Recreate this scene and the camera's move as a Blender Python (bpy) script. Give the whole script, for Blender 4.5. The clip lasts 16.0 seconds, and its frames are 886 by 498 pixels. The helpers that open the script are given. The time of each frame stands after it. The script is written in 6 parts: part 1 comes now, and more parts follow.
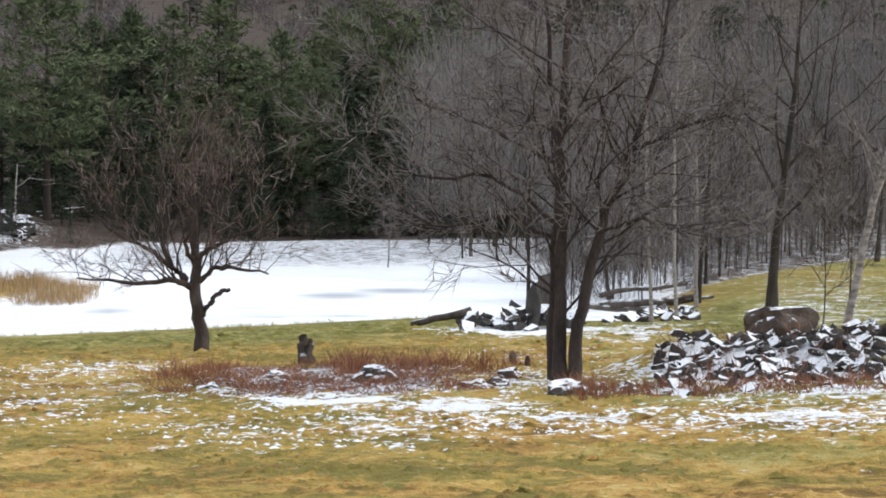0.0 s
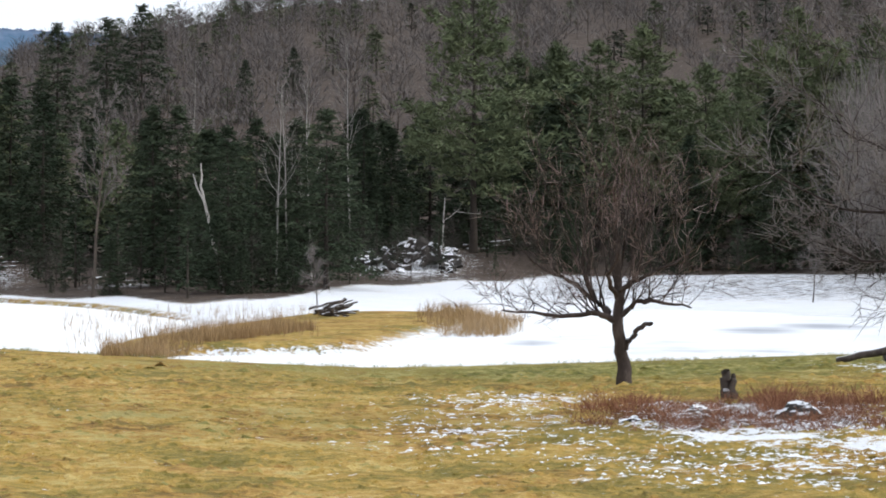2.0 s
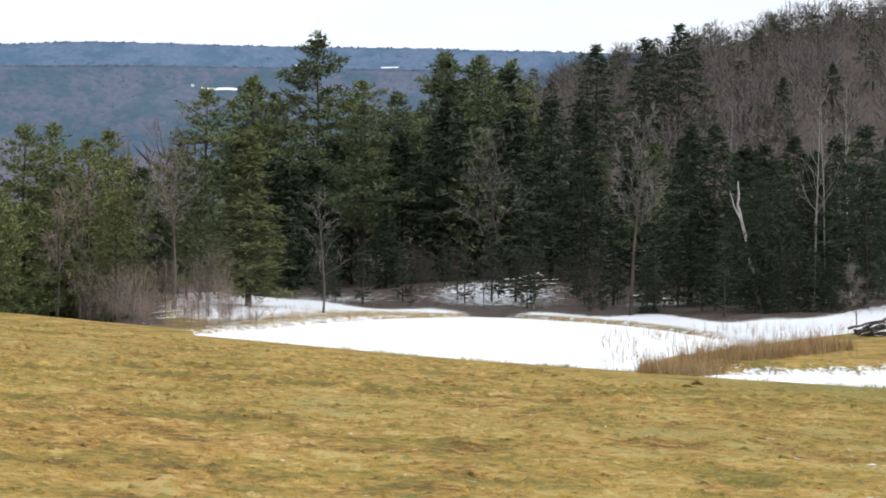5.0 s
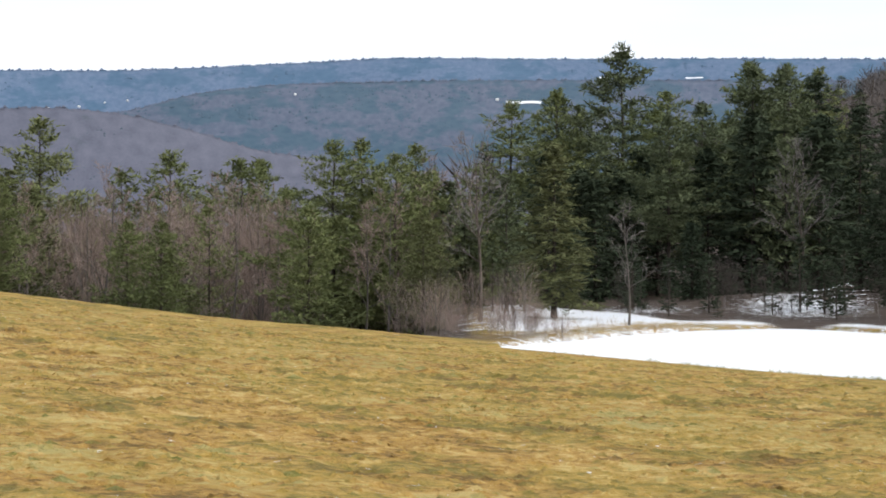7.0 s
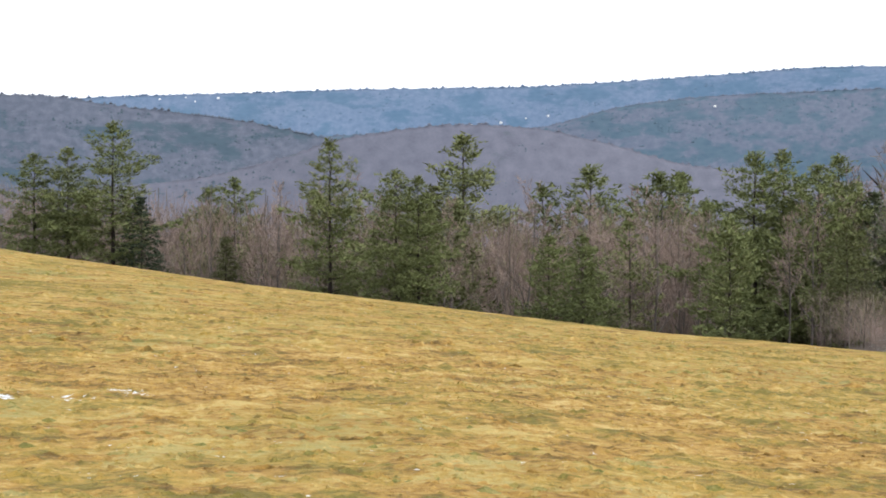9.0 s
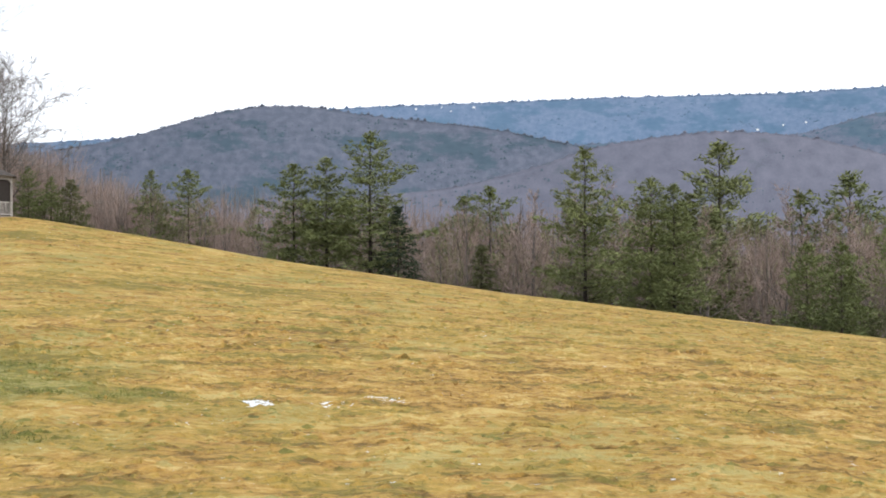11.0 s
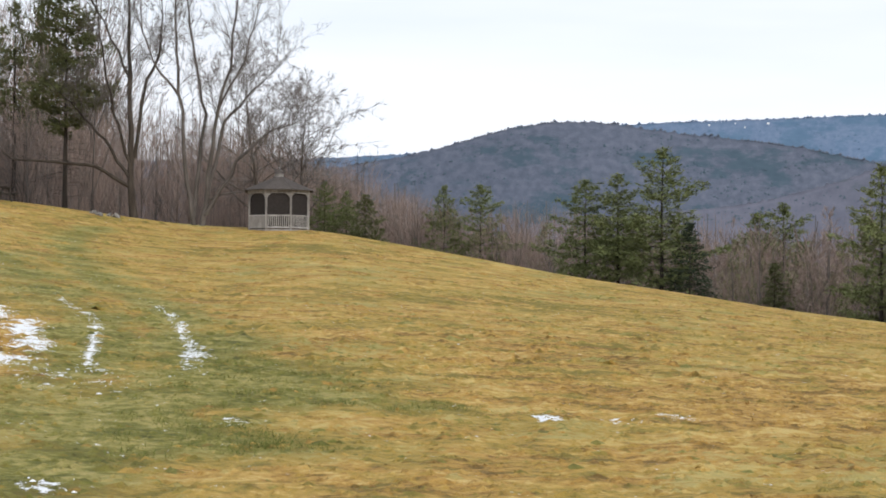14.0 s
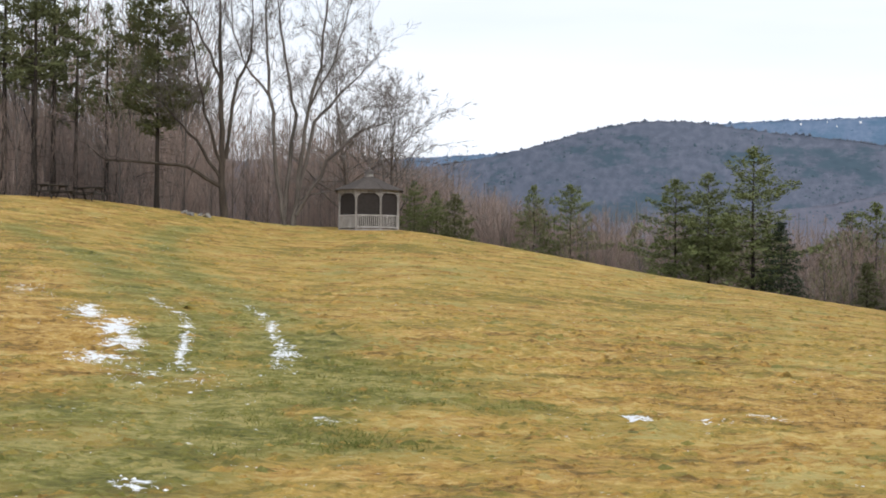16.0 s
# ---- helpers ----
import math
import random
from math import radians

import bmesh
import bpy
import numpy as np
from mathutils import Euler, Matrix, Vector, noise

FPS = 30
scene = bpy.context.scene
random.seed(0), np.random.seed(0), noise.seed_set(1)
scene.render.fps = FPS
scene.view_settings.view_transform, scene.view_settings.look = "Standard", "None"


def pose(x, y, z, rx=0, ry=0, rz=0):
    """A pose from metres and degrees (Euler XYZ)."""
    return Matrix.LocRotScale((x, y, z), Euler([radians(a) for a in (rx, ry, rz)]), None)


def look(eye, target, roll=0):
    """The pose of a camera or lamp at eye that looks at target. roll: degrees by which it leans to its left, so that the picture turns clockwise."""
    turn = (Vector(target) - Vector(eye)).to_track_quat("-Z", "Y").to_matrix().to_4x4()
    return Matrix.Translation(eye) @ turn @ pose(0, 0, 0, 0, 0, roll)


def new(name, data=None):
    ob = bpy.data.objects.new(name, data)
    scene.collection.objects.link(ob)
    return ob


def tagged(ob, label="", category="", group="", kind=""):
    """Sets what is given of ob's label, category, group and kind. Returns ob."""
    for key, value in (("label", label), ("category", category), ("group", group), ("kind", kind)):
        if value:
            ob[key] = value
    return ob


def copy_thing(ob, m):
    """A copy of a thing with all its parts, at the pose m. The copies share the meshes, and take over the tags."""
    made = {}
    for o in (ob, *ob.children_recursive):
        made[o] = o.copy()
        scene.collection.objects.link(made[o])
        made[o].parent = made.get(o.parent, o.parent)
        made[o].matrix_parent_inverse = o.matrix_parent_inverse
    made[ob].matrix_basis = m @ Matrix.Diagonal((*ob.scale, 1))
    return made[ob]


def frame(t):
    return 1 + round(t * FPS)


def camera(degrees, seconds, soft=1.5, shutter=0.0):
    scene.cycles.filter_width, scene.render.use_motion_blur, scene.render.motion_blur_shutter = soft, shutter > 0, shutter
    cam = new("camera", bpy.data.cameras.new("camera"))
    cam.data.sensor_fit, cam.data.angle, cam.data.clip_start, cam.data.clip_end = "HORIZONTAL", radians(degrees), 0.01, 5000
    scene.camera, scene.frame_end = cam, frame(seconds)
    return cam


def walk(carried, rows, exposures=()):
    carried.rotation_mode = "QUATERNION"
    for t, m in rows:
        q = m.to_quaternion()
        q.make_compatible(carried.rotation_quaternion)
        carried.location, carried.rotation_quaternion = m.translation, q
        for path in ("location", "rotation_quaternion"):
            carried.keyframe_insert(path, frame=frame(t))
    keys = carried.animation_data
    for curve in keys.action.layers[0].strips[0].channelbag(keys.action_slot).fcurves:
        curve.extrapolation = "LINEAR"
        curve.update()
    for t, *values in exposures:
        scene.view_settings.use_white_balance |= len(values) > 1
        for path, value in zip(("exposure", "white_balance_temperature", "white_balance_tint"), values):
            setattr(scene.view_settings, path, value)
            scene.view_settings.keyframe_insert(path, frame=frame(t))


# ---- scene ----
# Eye height 1.6 m above the lawn. Bearings are degrees to the left of +y, distances in metres.
cam = camera(23.7, 16.0, soft=1.85)
EYE = 1.6
TURN = [(0.0, -0.000, -1.218, 0.057), (0.5, 2.851, -0.971, 0.065), (1.0, 5.710, -0.727, 0.175), (1.5, 8.566, -0.520, 0.209), (2.0, 11.442, -0.333, 0.216), (2.5, 14.312, -0.203, 0.246), (3.0, 17.168, -0.102, 0.229), (3.5, 19.798, -0.046, 0.265), (4.0, 22.040, -0.004, 0.296), (6.5, 31.854, 0.348, -0.020), (7.0, 34.203, 0.432, -0.110), (7.5, 36.819, 0.524, -0.179), (8.0, 39.721, 0.650, -0.227), (8.5, 42.780, 0.756, -0.417), (9.0, 45.574, 0.839, -0.361), (9.5, 47.814, 0.888, -0.352), (12.0, 55.020, 1.299, -0.145), (12.5, 56.387, 1.385, 0.014), (13.0, 57.765, 1.453, 0.161), (13.5, 59.137, 1.510, 0.296), (14.0, 60.377, 1.534, 0.408), (14.5, 61.369, 1.531, 0.462), (15.0, 62.114, 1.527, 0.498), (15.5, 62.591, 1.517, 0.469), (16.0, 62.810, 1.509, 0.475)]
EXPOSE = [(0, 0.12, 6300, 10), (4, 0.02, 6350, 10), (7, 0.02, 6480, 10), (8, 0.22, 6490, 10), (9, 0.3, 6500, 10), (12, 0.2, 6500, 10), (13, 0.16, 6500, 10), (13.5, 0.1, 6500, 10), (14, -0.08, 6500, 10), (16, -0.05, 6480, 10)]
walk(cam, [(t, pose(0, 0, EYE, 90 + tilt, 0, turn) @ pose(0, 0, 0, 0, 0, roll)) for t, turn, tilt, roll in TURN],
     exposures=EXPOSE)

# ---- light: thin bright overcast with a weak low winter sun ----
SUN_BEARING, SUN_HEIGHT = -82.0, 30.0
world = bpy.data.worlds.new("winter_sky")
scene.world = world
world.use_nodes = True
wt = world.node_tree
wt.nodes.clear()
w_out = wt.nodes.new("ShaderNodeOutputWorld")
w_sky = wt.nodes.new("ShaderNodeTexSky")
w_sky.sky_type, w_sky.sun_disc = "NISHITA", False
w_sky.sun_elevation, w_sky.sun_rotation = radians(SUN_HEIGHT), radians(-SUN_BEARING)
w_blue, w_cloud = wt.nodes.new("ShaderNodeBackground"), wt.nodes.new("ShaderNodeBackground")
w_blue.inputs["Strength"].default_value = 0.12
w_cloud.inputs["Color"].default_value = (0.94, 0.98, 1.05, 1)
w_cloud.inputs["Strength"].default_value = 1.15
w_co = wt.nodes.new("ShaderNodeTexCoord")
w_map = wt.nodes.new("ShaderNodeMapping")
w_map.inputs["Scale"].default_value = (1.2, 1.2, 9.0)
w_noise = wt.nodes.new("ShaderNodeTexNoise")
w_noise.inputs["Scale"].default_value, w_noise.inputs["Detail"].default_value = 1.6, 5
w_ramp = wt.nodes.new("ShaderNodeMapRange")
w_ramp.inputs["From Min"].default_value, w_ramp.inputs["From Max"].default_value = 0.3, 0.55
w_ramp.inputs["To Min"].default_value, w_ramp.inputs["To Max"].default_value = 0.72, 0.98
w_mix = wt.nodes.new("ShaderNodeMixShader")
for a, b in ((w_sky.outputs["Color"], w_blue.inputs["Color"]), (w_co.outputs["Generated"], w_map.inputs["Vector"]),
             (w_map.outputs["Vector"], w_noise.inputs["Vector"]), (w_noise.outputs["Fac"], w_ramp.inputs["Value"]),
             (w_ramp.outputs["Result"], w_mix.inputs["Fac"]), (w_blue.outputs["Background"], w_mix.inputs[1]),
             (w_cloud.outputs["Background"], w_mix.inputs[2]), (w_mix.outputs["Shader"], w_out.inputs["Surface"])):
    wt.links.new(a, b)
sun = new("sun", bpy.data.lights.new("sun", "SUN"))
sun.data.energy, sun.data.angle, sun.data.color = 2.0, radians(11), (1.0, 0.955, 0.88)
_b, _h = radians(SUN_BEARING), radians(SUN_HEIGHT)
sun.matrix_world = look((0, 0, 60), (math.sin(_b) * math.cos(_h), -math.cos(_b) * math.cos(_h), 60 - math.sin(_h)))

# ---- materials ----
def mat(name, cols, scale=3.0, rough=0.85, bump=0.3, stretch=(1, 1, 1), fine=6.0, vary=0.25, island=0.0, spec=0.25, span=0.2):
    """Surface whose colour wanders between cols by coarse and fine noise, with relief; vary: by object, island: by loose piece."""
    m = bpy.data.materials.new(name)
    m.use_nodes = True
    nt = m.node_tree
    n, ln = nt.nodes, nt.links
    bsdf = n["Principled BSDF"]
    bsdf.inputs["Roughness"].default_value = rough
    bsdf.inputs["Specular IOR Level"].default_value = spec
    co = n.new("ShaderNodeTexCoord")
    mp = n.new("ShaderNodeMapping")
    mp.inputs["Scale"].default_value = stretch
    ln.new(co.outputs["Object"], mp.inputs["Vector"])
    a, b = n.new("ShaderNodeTexNoise"), n.new("ShaderNodeTexNoise")
    a.inputs["Scale"].default_value, a.inputs["Detail"].default_value = scale, 6
    b.inputs["Scale"].default_value, b.inputs["Detail"].default_value = scale * fine, 4
    for t in (a, b):
        ln.new(mp.outputs["Vector"], t.inputs["Vector"])
    add = n.new("ShaderNodeMath"); add.operation = "MULTIPLY_ADD"; add.inputs[1].default_value = 0.45
    ln.new(b.outputs["Fac"], add.inputs[0]); ln.new(a.outputs["Fac"], add.inputs[2])
    info, geo = n.new("ShaderNodeObjectInfo"), n.new("ShaderNodeNewGeometry")
    o1 = n.new("ShaderNodeMath"); o1.operation = "MULTIPLY_ADD"; o1.inputs[1].default_value = vary
    ln.new(info.outputs["Random"], o1.inputs[0]); ln.new(add.outputs[0], o1.inputs[2])
    o2 = n.new("ShaderNodeMath"); o2.operation = "MULTIPLY_ADD"; o2.inputs[1].default_value = island
    ln.new(geo.outputs["Random Per Island"], o2.inputs[0]); ln.new(o1.outputs[0], o2.inputs[2])
    mid = 0.725 + vary / 2 + island / 2
    mr = n.new("ShaderNodeMapRange")
    half = span + vary / 2 + island / 2
    mr.inputs["From Min"].default_value, mr.inputs["From Max"].default_value = mid - half, mid + half
    ln.new(o2.outputs[0], mr.inputs["Value"])
    ramp = n.new("ShaderNodeValToRGB")
    while len(ramp.color_ramp.elements) < len(cols):
        ramp.color_ramp.elements.new(0.5)
    for i, c in enumerate(cols):
        ramp.color_ramp.elements[i].position = i / max(1, len(cols) - 1)
        ramp.color_ramp.elements[i].color = (*c, 1)
    ln.new(mr.outputs["Result"], ramp.inputs["Fac"])
    ln.new(ramp.outputs["Color"], bsdf.inputs["Base Color"])
    if bump:
        bp = n.new("ShaderNodeBump")
        bp.inputs["Strength"].default_value, bp.inputs["Distance"].default_value = bump, 0.03
        ln.new(add.outputs[0], bp.inputs["Height"]); ln.new(bp.outputs["Normal"], bsdf.inputs["Normal"])
    return m


def snowy(m, cover=0.5, scale=4.0, up=0.55):
    """Lay snow on the upward faces of material m."""
    nt = m.node_tree
    n, ln = nt.nodes, nt.links
    bsdf = n["Principled BSDF"]
    src = bsdf.inputs["Base Color"].links[0].from_socket
    geo, co = n.new("ShaderNodeNewGeometry"), n.new("ShaderNodeTexCoord")
    sep = n.new("ShaderNodeSeparateXYZ"); ln.new(geo.outputs["True Normal"], sep.inputs[0])
    ns = n.new("ShaderNodeTexNoise"); ns.inputs["Scale"].default_value = scale; ns.inputs["Detail"].default_value = 5
    ln.new(co.outputs["Object"], ns.inputs["Vector"])
    a = n.new("ShaderNodeMath"); a.operation = "MULTIPLY_ADD"; a.inputs[1].default_value = 0.9
    ln.new(ns.outputs["Fac"], a.inputs[0]); ln.new(sep.outputs["Z"], a.inputs[2])
    r = n.new("ShaderNodeMapRange")
    r.inputs["From Min"].default_value, r.inputs["From Max"].default_value = up + 0.9 * (1 - cover), up + 0.9 * (1 - cover) + 0.12
    ln.new(a.outputs[0], r.inputs["Value"])
    mx = n.new("ShaderNodeMix"); mx.data_type = "RGBA"
    ln.new(r.outputs["Result"], mx.inputs["Factor"]); ln.new(src, mx.inputs["A"])
    mx.inputs["B"].default_value = (0.84, 0.86, 0.9, 1)
    ln.new(mx.outputs["Result"], bsdf.inputs["Base Color"])
    return m


BARK = mat("grey_brown_bark", [(0.035, 0.028, 0.022), (0.085, 0.068, 0.055), (0.15, 0.125, 0.105)], 5, 0.9, 0.6, (1, 1, 0.25))
BARK_APPLE = mat("dark_apple_bark", [(0.022, 0.017, 0.015), (0.055, 0.042, 0.037), (0.12, 0.095, 0.086)], 5, 0.9, 0.6, (1, 1, 0.4))
BARK_PALE = mat("pale_maple_bark", [(0.055, 0.048, 0.042), (0.115, 0.1, 0.09), (0.21, 0.19, 0.172)], 3, 0.9, 0.6, (1, 1, 0.3))
BARK_DARK = mat("dark_conifer_bark", [(0.014, 0.012, 0.01), (0.04, 0.032, 0.026), (0.078, 0.064, 0.053)], 4, 0.95, 0.6, (1, 1, 0.25))
BIRCH = mat("white_birch_bark", [(0.07, 0.06, 0.053), (0.3, 0.275, 0.255), (0.52, 0.49, 0.46)], 6, 0.7, 0.2, (1, 1, 2.5))
TWIG = mat("grey_brown_twigs", [(0.095, 0.083, 0.078), (0.175, 0.157, 0.149), (0.27, 0.245, 0.236)], 0.8, 0.9, 0, vary=0.3, island=0.3)
TWIG_RED = mat("reddish_brown_twigs", [(0.158, 0.115, 0.096), (0.26, 0.196, 0.165), (0.37, 0.295, 0.258)], 0.8, 0.9, 0, vary=0.3, island=0.3)
TWIG_DARK = mat("dark_brush_twigs", [(0.028, 0.023, 0.02), (0.06, 0.05, 0.044), (0.11, 0.092, 0.082)], 0.8, 0.9, 0, vary=0.2, island=0.3)
TWIG_SLOPE = mat("hillside_twigs", [(0.055, 0.048, 0.045), (0.103, 0.091, 0.086), (0.168, 0.151, 0.145)], 0.8, 0.9, 0, vary=0.3, island=0.3)
NEEDLE = mat("white_pine_needles", [(0.049, 0.065, 0.037), (0.098, 0.118, 0.063), (0.157, 0.174, 0.094)], 0.5, 0.9, 0, vary=0.3, island=0.25, spec=0.1)
# Yellower white pine needles, brightened to paint in sunlight on the valley side.
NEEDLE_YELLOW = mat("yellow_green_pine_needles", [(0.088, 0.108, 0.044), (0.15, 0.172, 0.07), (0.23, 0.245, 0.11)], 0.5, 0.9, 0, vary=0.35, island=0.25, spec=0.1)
# Hemlock's own dark green, lowered further to put the wood's shade into it.
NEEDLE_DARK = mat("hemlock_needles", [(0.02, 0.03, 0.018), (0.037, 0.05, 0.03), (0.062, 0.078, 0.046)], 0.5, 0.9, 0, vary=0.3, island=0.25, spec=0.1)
NEEDLE_OLIVE = mat("olive_spruce_needles", [(0.05, 0.06, 0.026), (0.095, 0.104, 0.046), (0.155, 0.16, 0.075)], 0.5, 0.9, 0, vary=0.25, island=0.25, spec=0.1)
TWIG_APPLE = mat("purple_grey_sprouts", [(0.11, 0.078, 0.07), (0.2, 0.15, 0.137), (0.31, 0.25, 0.23)], 0.8, 0.9, 0, vary=0, island=0.5)
GRASS = mat("winter_grass_blades", [(0.2, 0.192, 0.044), (0.3, 0.24, 0.057), (0.42, 0.28, 0.08), (0.5, 0.32, 0.1), (0.62, 0.46, 0.21)], 0.4, 0.9, 0, vary=0, island=0.25, spec=0.1, span=0.03)
GREEN_GRASS = mat("green_winter_grass", [(0.18, 0.19, 0.045), (0.26, 0.25, 0.065), (0.42, 0.35, 0.12)], 0.45, 0.9, 0, vary=0, island=0.25, spec=0.1, span=0.12)
TUFT_GRASS = mat("dark_green_tuft_grass", [(0.08, 0.1, 0.028), (0.15, 0.165, 0.045), (0.28, 0.26, 0.09)], 0.6, 0.9, 0, vary=0, island=0.4, spec=0.1)
RUST_GRASS = mat("rusty_winter_grass", [(0.24, 0.13, 0.04), (0.38, 0.23, 0.07), (0.52, 0.36, 0.15)], 0.6, 0.9, 0, vary=0, island=0.3, spec=0.1)
REED = mat("dry_tan_reeds", [(0.2, 0.13, 0.065), (0.33, 0.22, 0.11), (0.42, 0.3, 0.17)], 0.6, 0.9, 0, vary=0, island=0.6)
BRUSH = mat("rust_brown_dead_weeds", [(0.11, 0.045, 0.026), (0.23, 0.1, 0.055), (0.37, 0.2, 0.12)], 1.0, 0.9, 0, vary=0, island=0.6)
STONE = snowy(mat("dark_fieldstone", [(0.02, 0.018, 0.017), (0.055, 0.05, 0.046), (0.13, 0.118, 0.108)], 4, 0.9, 0.7, vary=0.5), 0.38, 5.0, 0.5)
GREYSTONE = mat("pale_lichened_stone", [(0.12, 0.115, 0.11), (0.2, 0.19, 0.18), (0.3, 0.285, 0.27)], 4, 0.9, 0.5, vary=0.5)
BOULDER = snowy(mat("brown_granite_boulder", [(0.025, 0.018, 0.015), (0.065, 0.048, 0.039), (0.12, 0.095, 0.08)], 4, 0.9, 0.9, vary=0.2), 0.42, 5.0, 0.75)
DEADWOOD = snowy(mat("weathered_dead_wood", [(0.035, 0.028, 0.022), (0.08, 0.065, 0.055), (0.16, 0.14, 0.12)], 4, 0.9, 0.5, (1, 1, 0.3)), 0.28, 3.0, 0.6)
GREYWOOD = mat("weathered_grey_timber", [(0.13, 0.121, 0.115), (0.24, 0.225, 0.215), (0.36, 0.345, 0.33)], 5, 0.85, 0.3, (1, 1, 0.3), vary=0.2)
RAILWOOD = mat("pale_weathered_rail", [(0.2, 0.19, 0.18), (0.34, 0.325, 0.31), (0.48, 0.46, 0.44)], 5, 0.85, 0.3, (1, 1, 0.3), vary=0.2)
SHINGLE = mat("grey_asphalt_shingles", [(0.04, 0.034, 0.031), (0.075, 0.064, 0.058), (0.125, 0.109, 0.1)], 6, 0.9, 0.5, (1, 1, 3), vary=0.3)
SCREEN = mat("dark_insect_screen", [(0.018, 0.014, 0.013), (0.03, 0.025, 0.023)], 8, 0.7, 0.1, vary=0.1)
TABLEWOOD = mat("dark_weathered_planks", [(0.02, 0.018, 0.016), (0.045, 0.04, 0.036), (0.09, 0.08, 0.072)], 5, 0.9, 0.3, (4, 1, 1), vary=0.3)
WHITEPAINT = mat("white_house_paint", [(0.72, 0.72, 0.72), (0.8, 0.8, 0.8)], 0.1, 0.7, 0.0, vary=0)


def land_material():
    """Lawn, dead grass, leaf litter and snow; where each lies comes from the sheet's own cover layers."""
    m = bpy.data.materials.new("winter_meadow")
    m.use_nodes = True
    nt = m.node_tree
    n, ln = nt.nodes, nt.links
    bsdf = n["Principled BSDF"]
    bsdf.inputs["Roughness"].default_value = 0.9
    bsdf.inputs["Specular IOR Level"].default_value = 0.15
    co = n.new("ShaderNodeTexCoord")

    def noise_at(scale, detail=5, sx=1.0, sy=1.0, rough=0.55):
        mp = n.new("ShaderNodeMapping"); mp.inputs["Scale"].default_value = (sx, sy, 1)
        mp.inputs["Rotation"].default_value = (0, 0, radians(35))
        t = n.new("ShaderNodeTexNoise")
        t.inputs["Scale"].default_value, t.inputs["Detail"].default_value, t.inputs["Roughness"].default_value = scale, detail, rough
        ln.new(co.outputs["Object"], mp.inputs["Vector"]); ln.new(mp.outputs["Vector"], t.inputs["Vector"])
        return t.outputs["Fac"]

    def ramp(fac, cols, lo=0.3, hi=0.7):
        mr = n.new("ShaderNodeMapRange"); mr.inputs["From Min"].default_value, mr.inputs["From Max"].default_value = lo, hi
        ln.new(fac, mr.inputs["Value"])
        r = n.new("ShaderNodeValToRGB")
        while len(r.color_ramp.elements) < len(cols):
            r.color_ramp.elements.new(0.5)
        for i, c in enumerate(cols):
            r.color_ramp.elements[i].position, r.color_ramp.elements[i].color = i / (len(cols) - 1), (*c, 1)
        ln.new(mr.outputs["Result"], r.inputs["Fac"])
        return r.outputs["Color"]

    def math2(op, a, b):
        t = n.new("ShaderNodeMath"); t.operation = op
        if op == "MULTIPLY_ADD":
            t.inputs[2].default_value = 0.5 - 0.5 * b
        for i, v in enumerate((a, b)):
            if isinstance(v, (int, float)):
                t.inputs[i].default_value = v
            else:
                ln.new(v, t.inputs[i])
        return t.outputs[0]

    def mix(fac, a, b):
        t = n.new("ShaderNodeMix"); t.data_type = "RGBA"
        for k, v in (("Factor", fac), ("A", a), ("B", b)):
            ln.new(v, t.inputs[k])
        return t.outputs["Result"]

    def layer(name):
        t = n.new("ShaderNodeAttribute"); t.attribute_name = name
        return t.outputs["Fac"]

    def step(v, lo, hi):
        t = n.new("ShaderNodeMapRange"); t.interpolation_type = "SMOOTHSTEP"
        t.inputs["From Min"].default_value, t.inputs["From Max"].default_value = lo, hi
        ln.new(v, t.inputs["Value"])
        return t.outputs["Result"]

    big, med, fin, tiny = noise_at(0.11, 4), noise_at(0.75, 5), noise_at(5.0, 5, rough=0.65), noise_at(26, 3)
    speck = math2("ADD", math2("MULTIPLY", fin, 0.55), math2("MULTIPLY", med, 0.45))
    straw = ramp(math2("ADD", math2("MULTIPLY", speck, 0.7), math2("MULTIPLY", big, 0.3)),
                 [(0.19, 0.155, 0.038), (0.31, 0.228, 0.058), (0.43, 0.278, 0.068), (0.56, 0.415, 0.15)], 0.435, 0.57)
    rust = ramp(speck, [(0.16, 0.1, 0.03), (0.34, 0.2, 0.055), (0.46, 0.285, 0.08), (0.56, 0.405, 0.155)], 0.41, 0.6)
    straw = mix(step(math2("ADD", math2("MULTIPLY", noise_at(0.9, 6, 0.8, 1.0, 0.65), 0.65), math2("ADD", math2("MULTIPLY", noise_at(0.22, 3), 0.35), math2("MULTIPLY", layer("green"), -0.35))), 0.44, 0.56), straw, rust)
    green = ramp(speck, [(0.085, 0.088, 0.022), (0.19, 0.182, 0.045), (0.36, 0.305, 0.11)], 0.4, 0.6)
    litter = ramp(speck, [(0.036, 0.027, 0.022), (0.082, 0.062, 0.05), (0.14, 0.11, 0.088)], 0.36, 0.64)
    snow = ramp(med, [(0.8, 0.83, 0.88), (0.87, 0.88, 0.9)], 0.3, 0.7)
    g_fac = step(math2("ADD", layer("green"), math2("ADD", math2("MULTIPLY", big, 0.65), math2("ADD", math2("MULTIPLY", med, 0.6), math2("MULTIPLY", fin, 0.5)))), 0.95, 1.19)
    l_fac = step(math2("ADD", layer("litter"), math2("MULTIPLY", fin, 0.4)), 0.45, 0.8)
    clump = math2("ADD", math2("MULTIPLY", noise_at(2.2, 5, 0.8, 1.0, 0.7), 0.5), math2("MULTIPLY", noise_at(11.0, 4, 0.8, 1.0, 0.7), 0.5))
    s_fac = step(math2("ADD", layer("snow"), math2("MULTIPLY_ADD", clump, 2.8)), 1.0, 1.07)
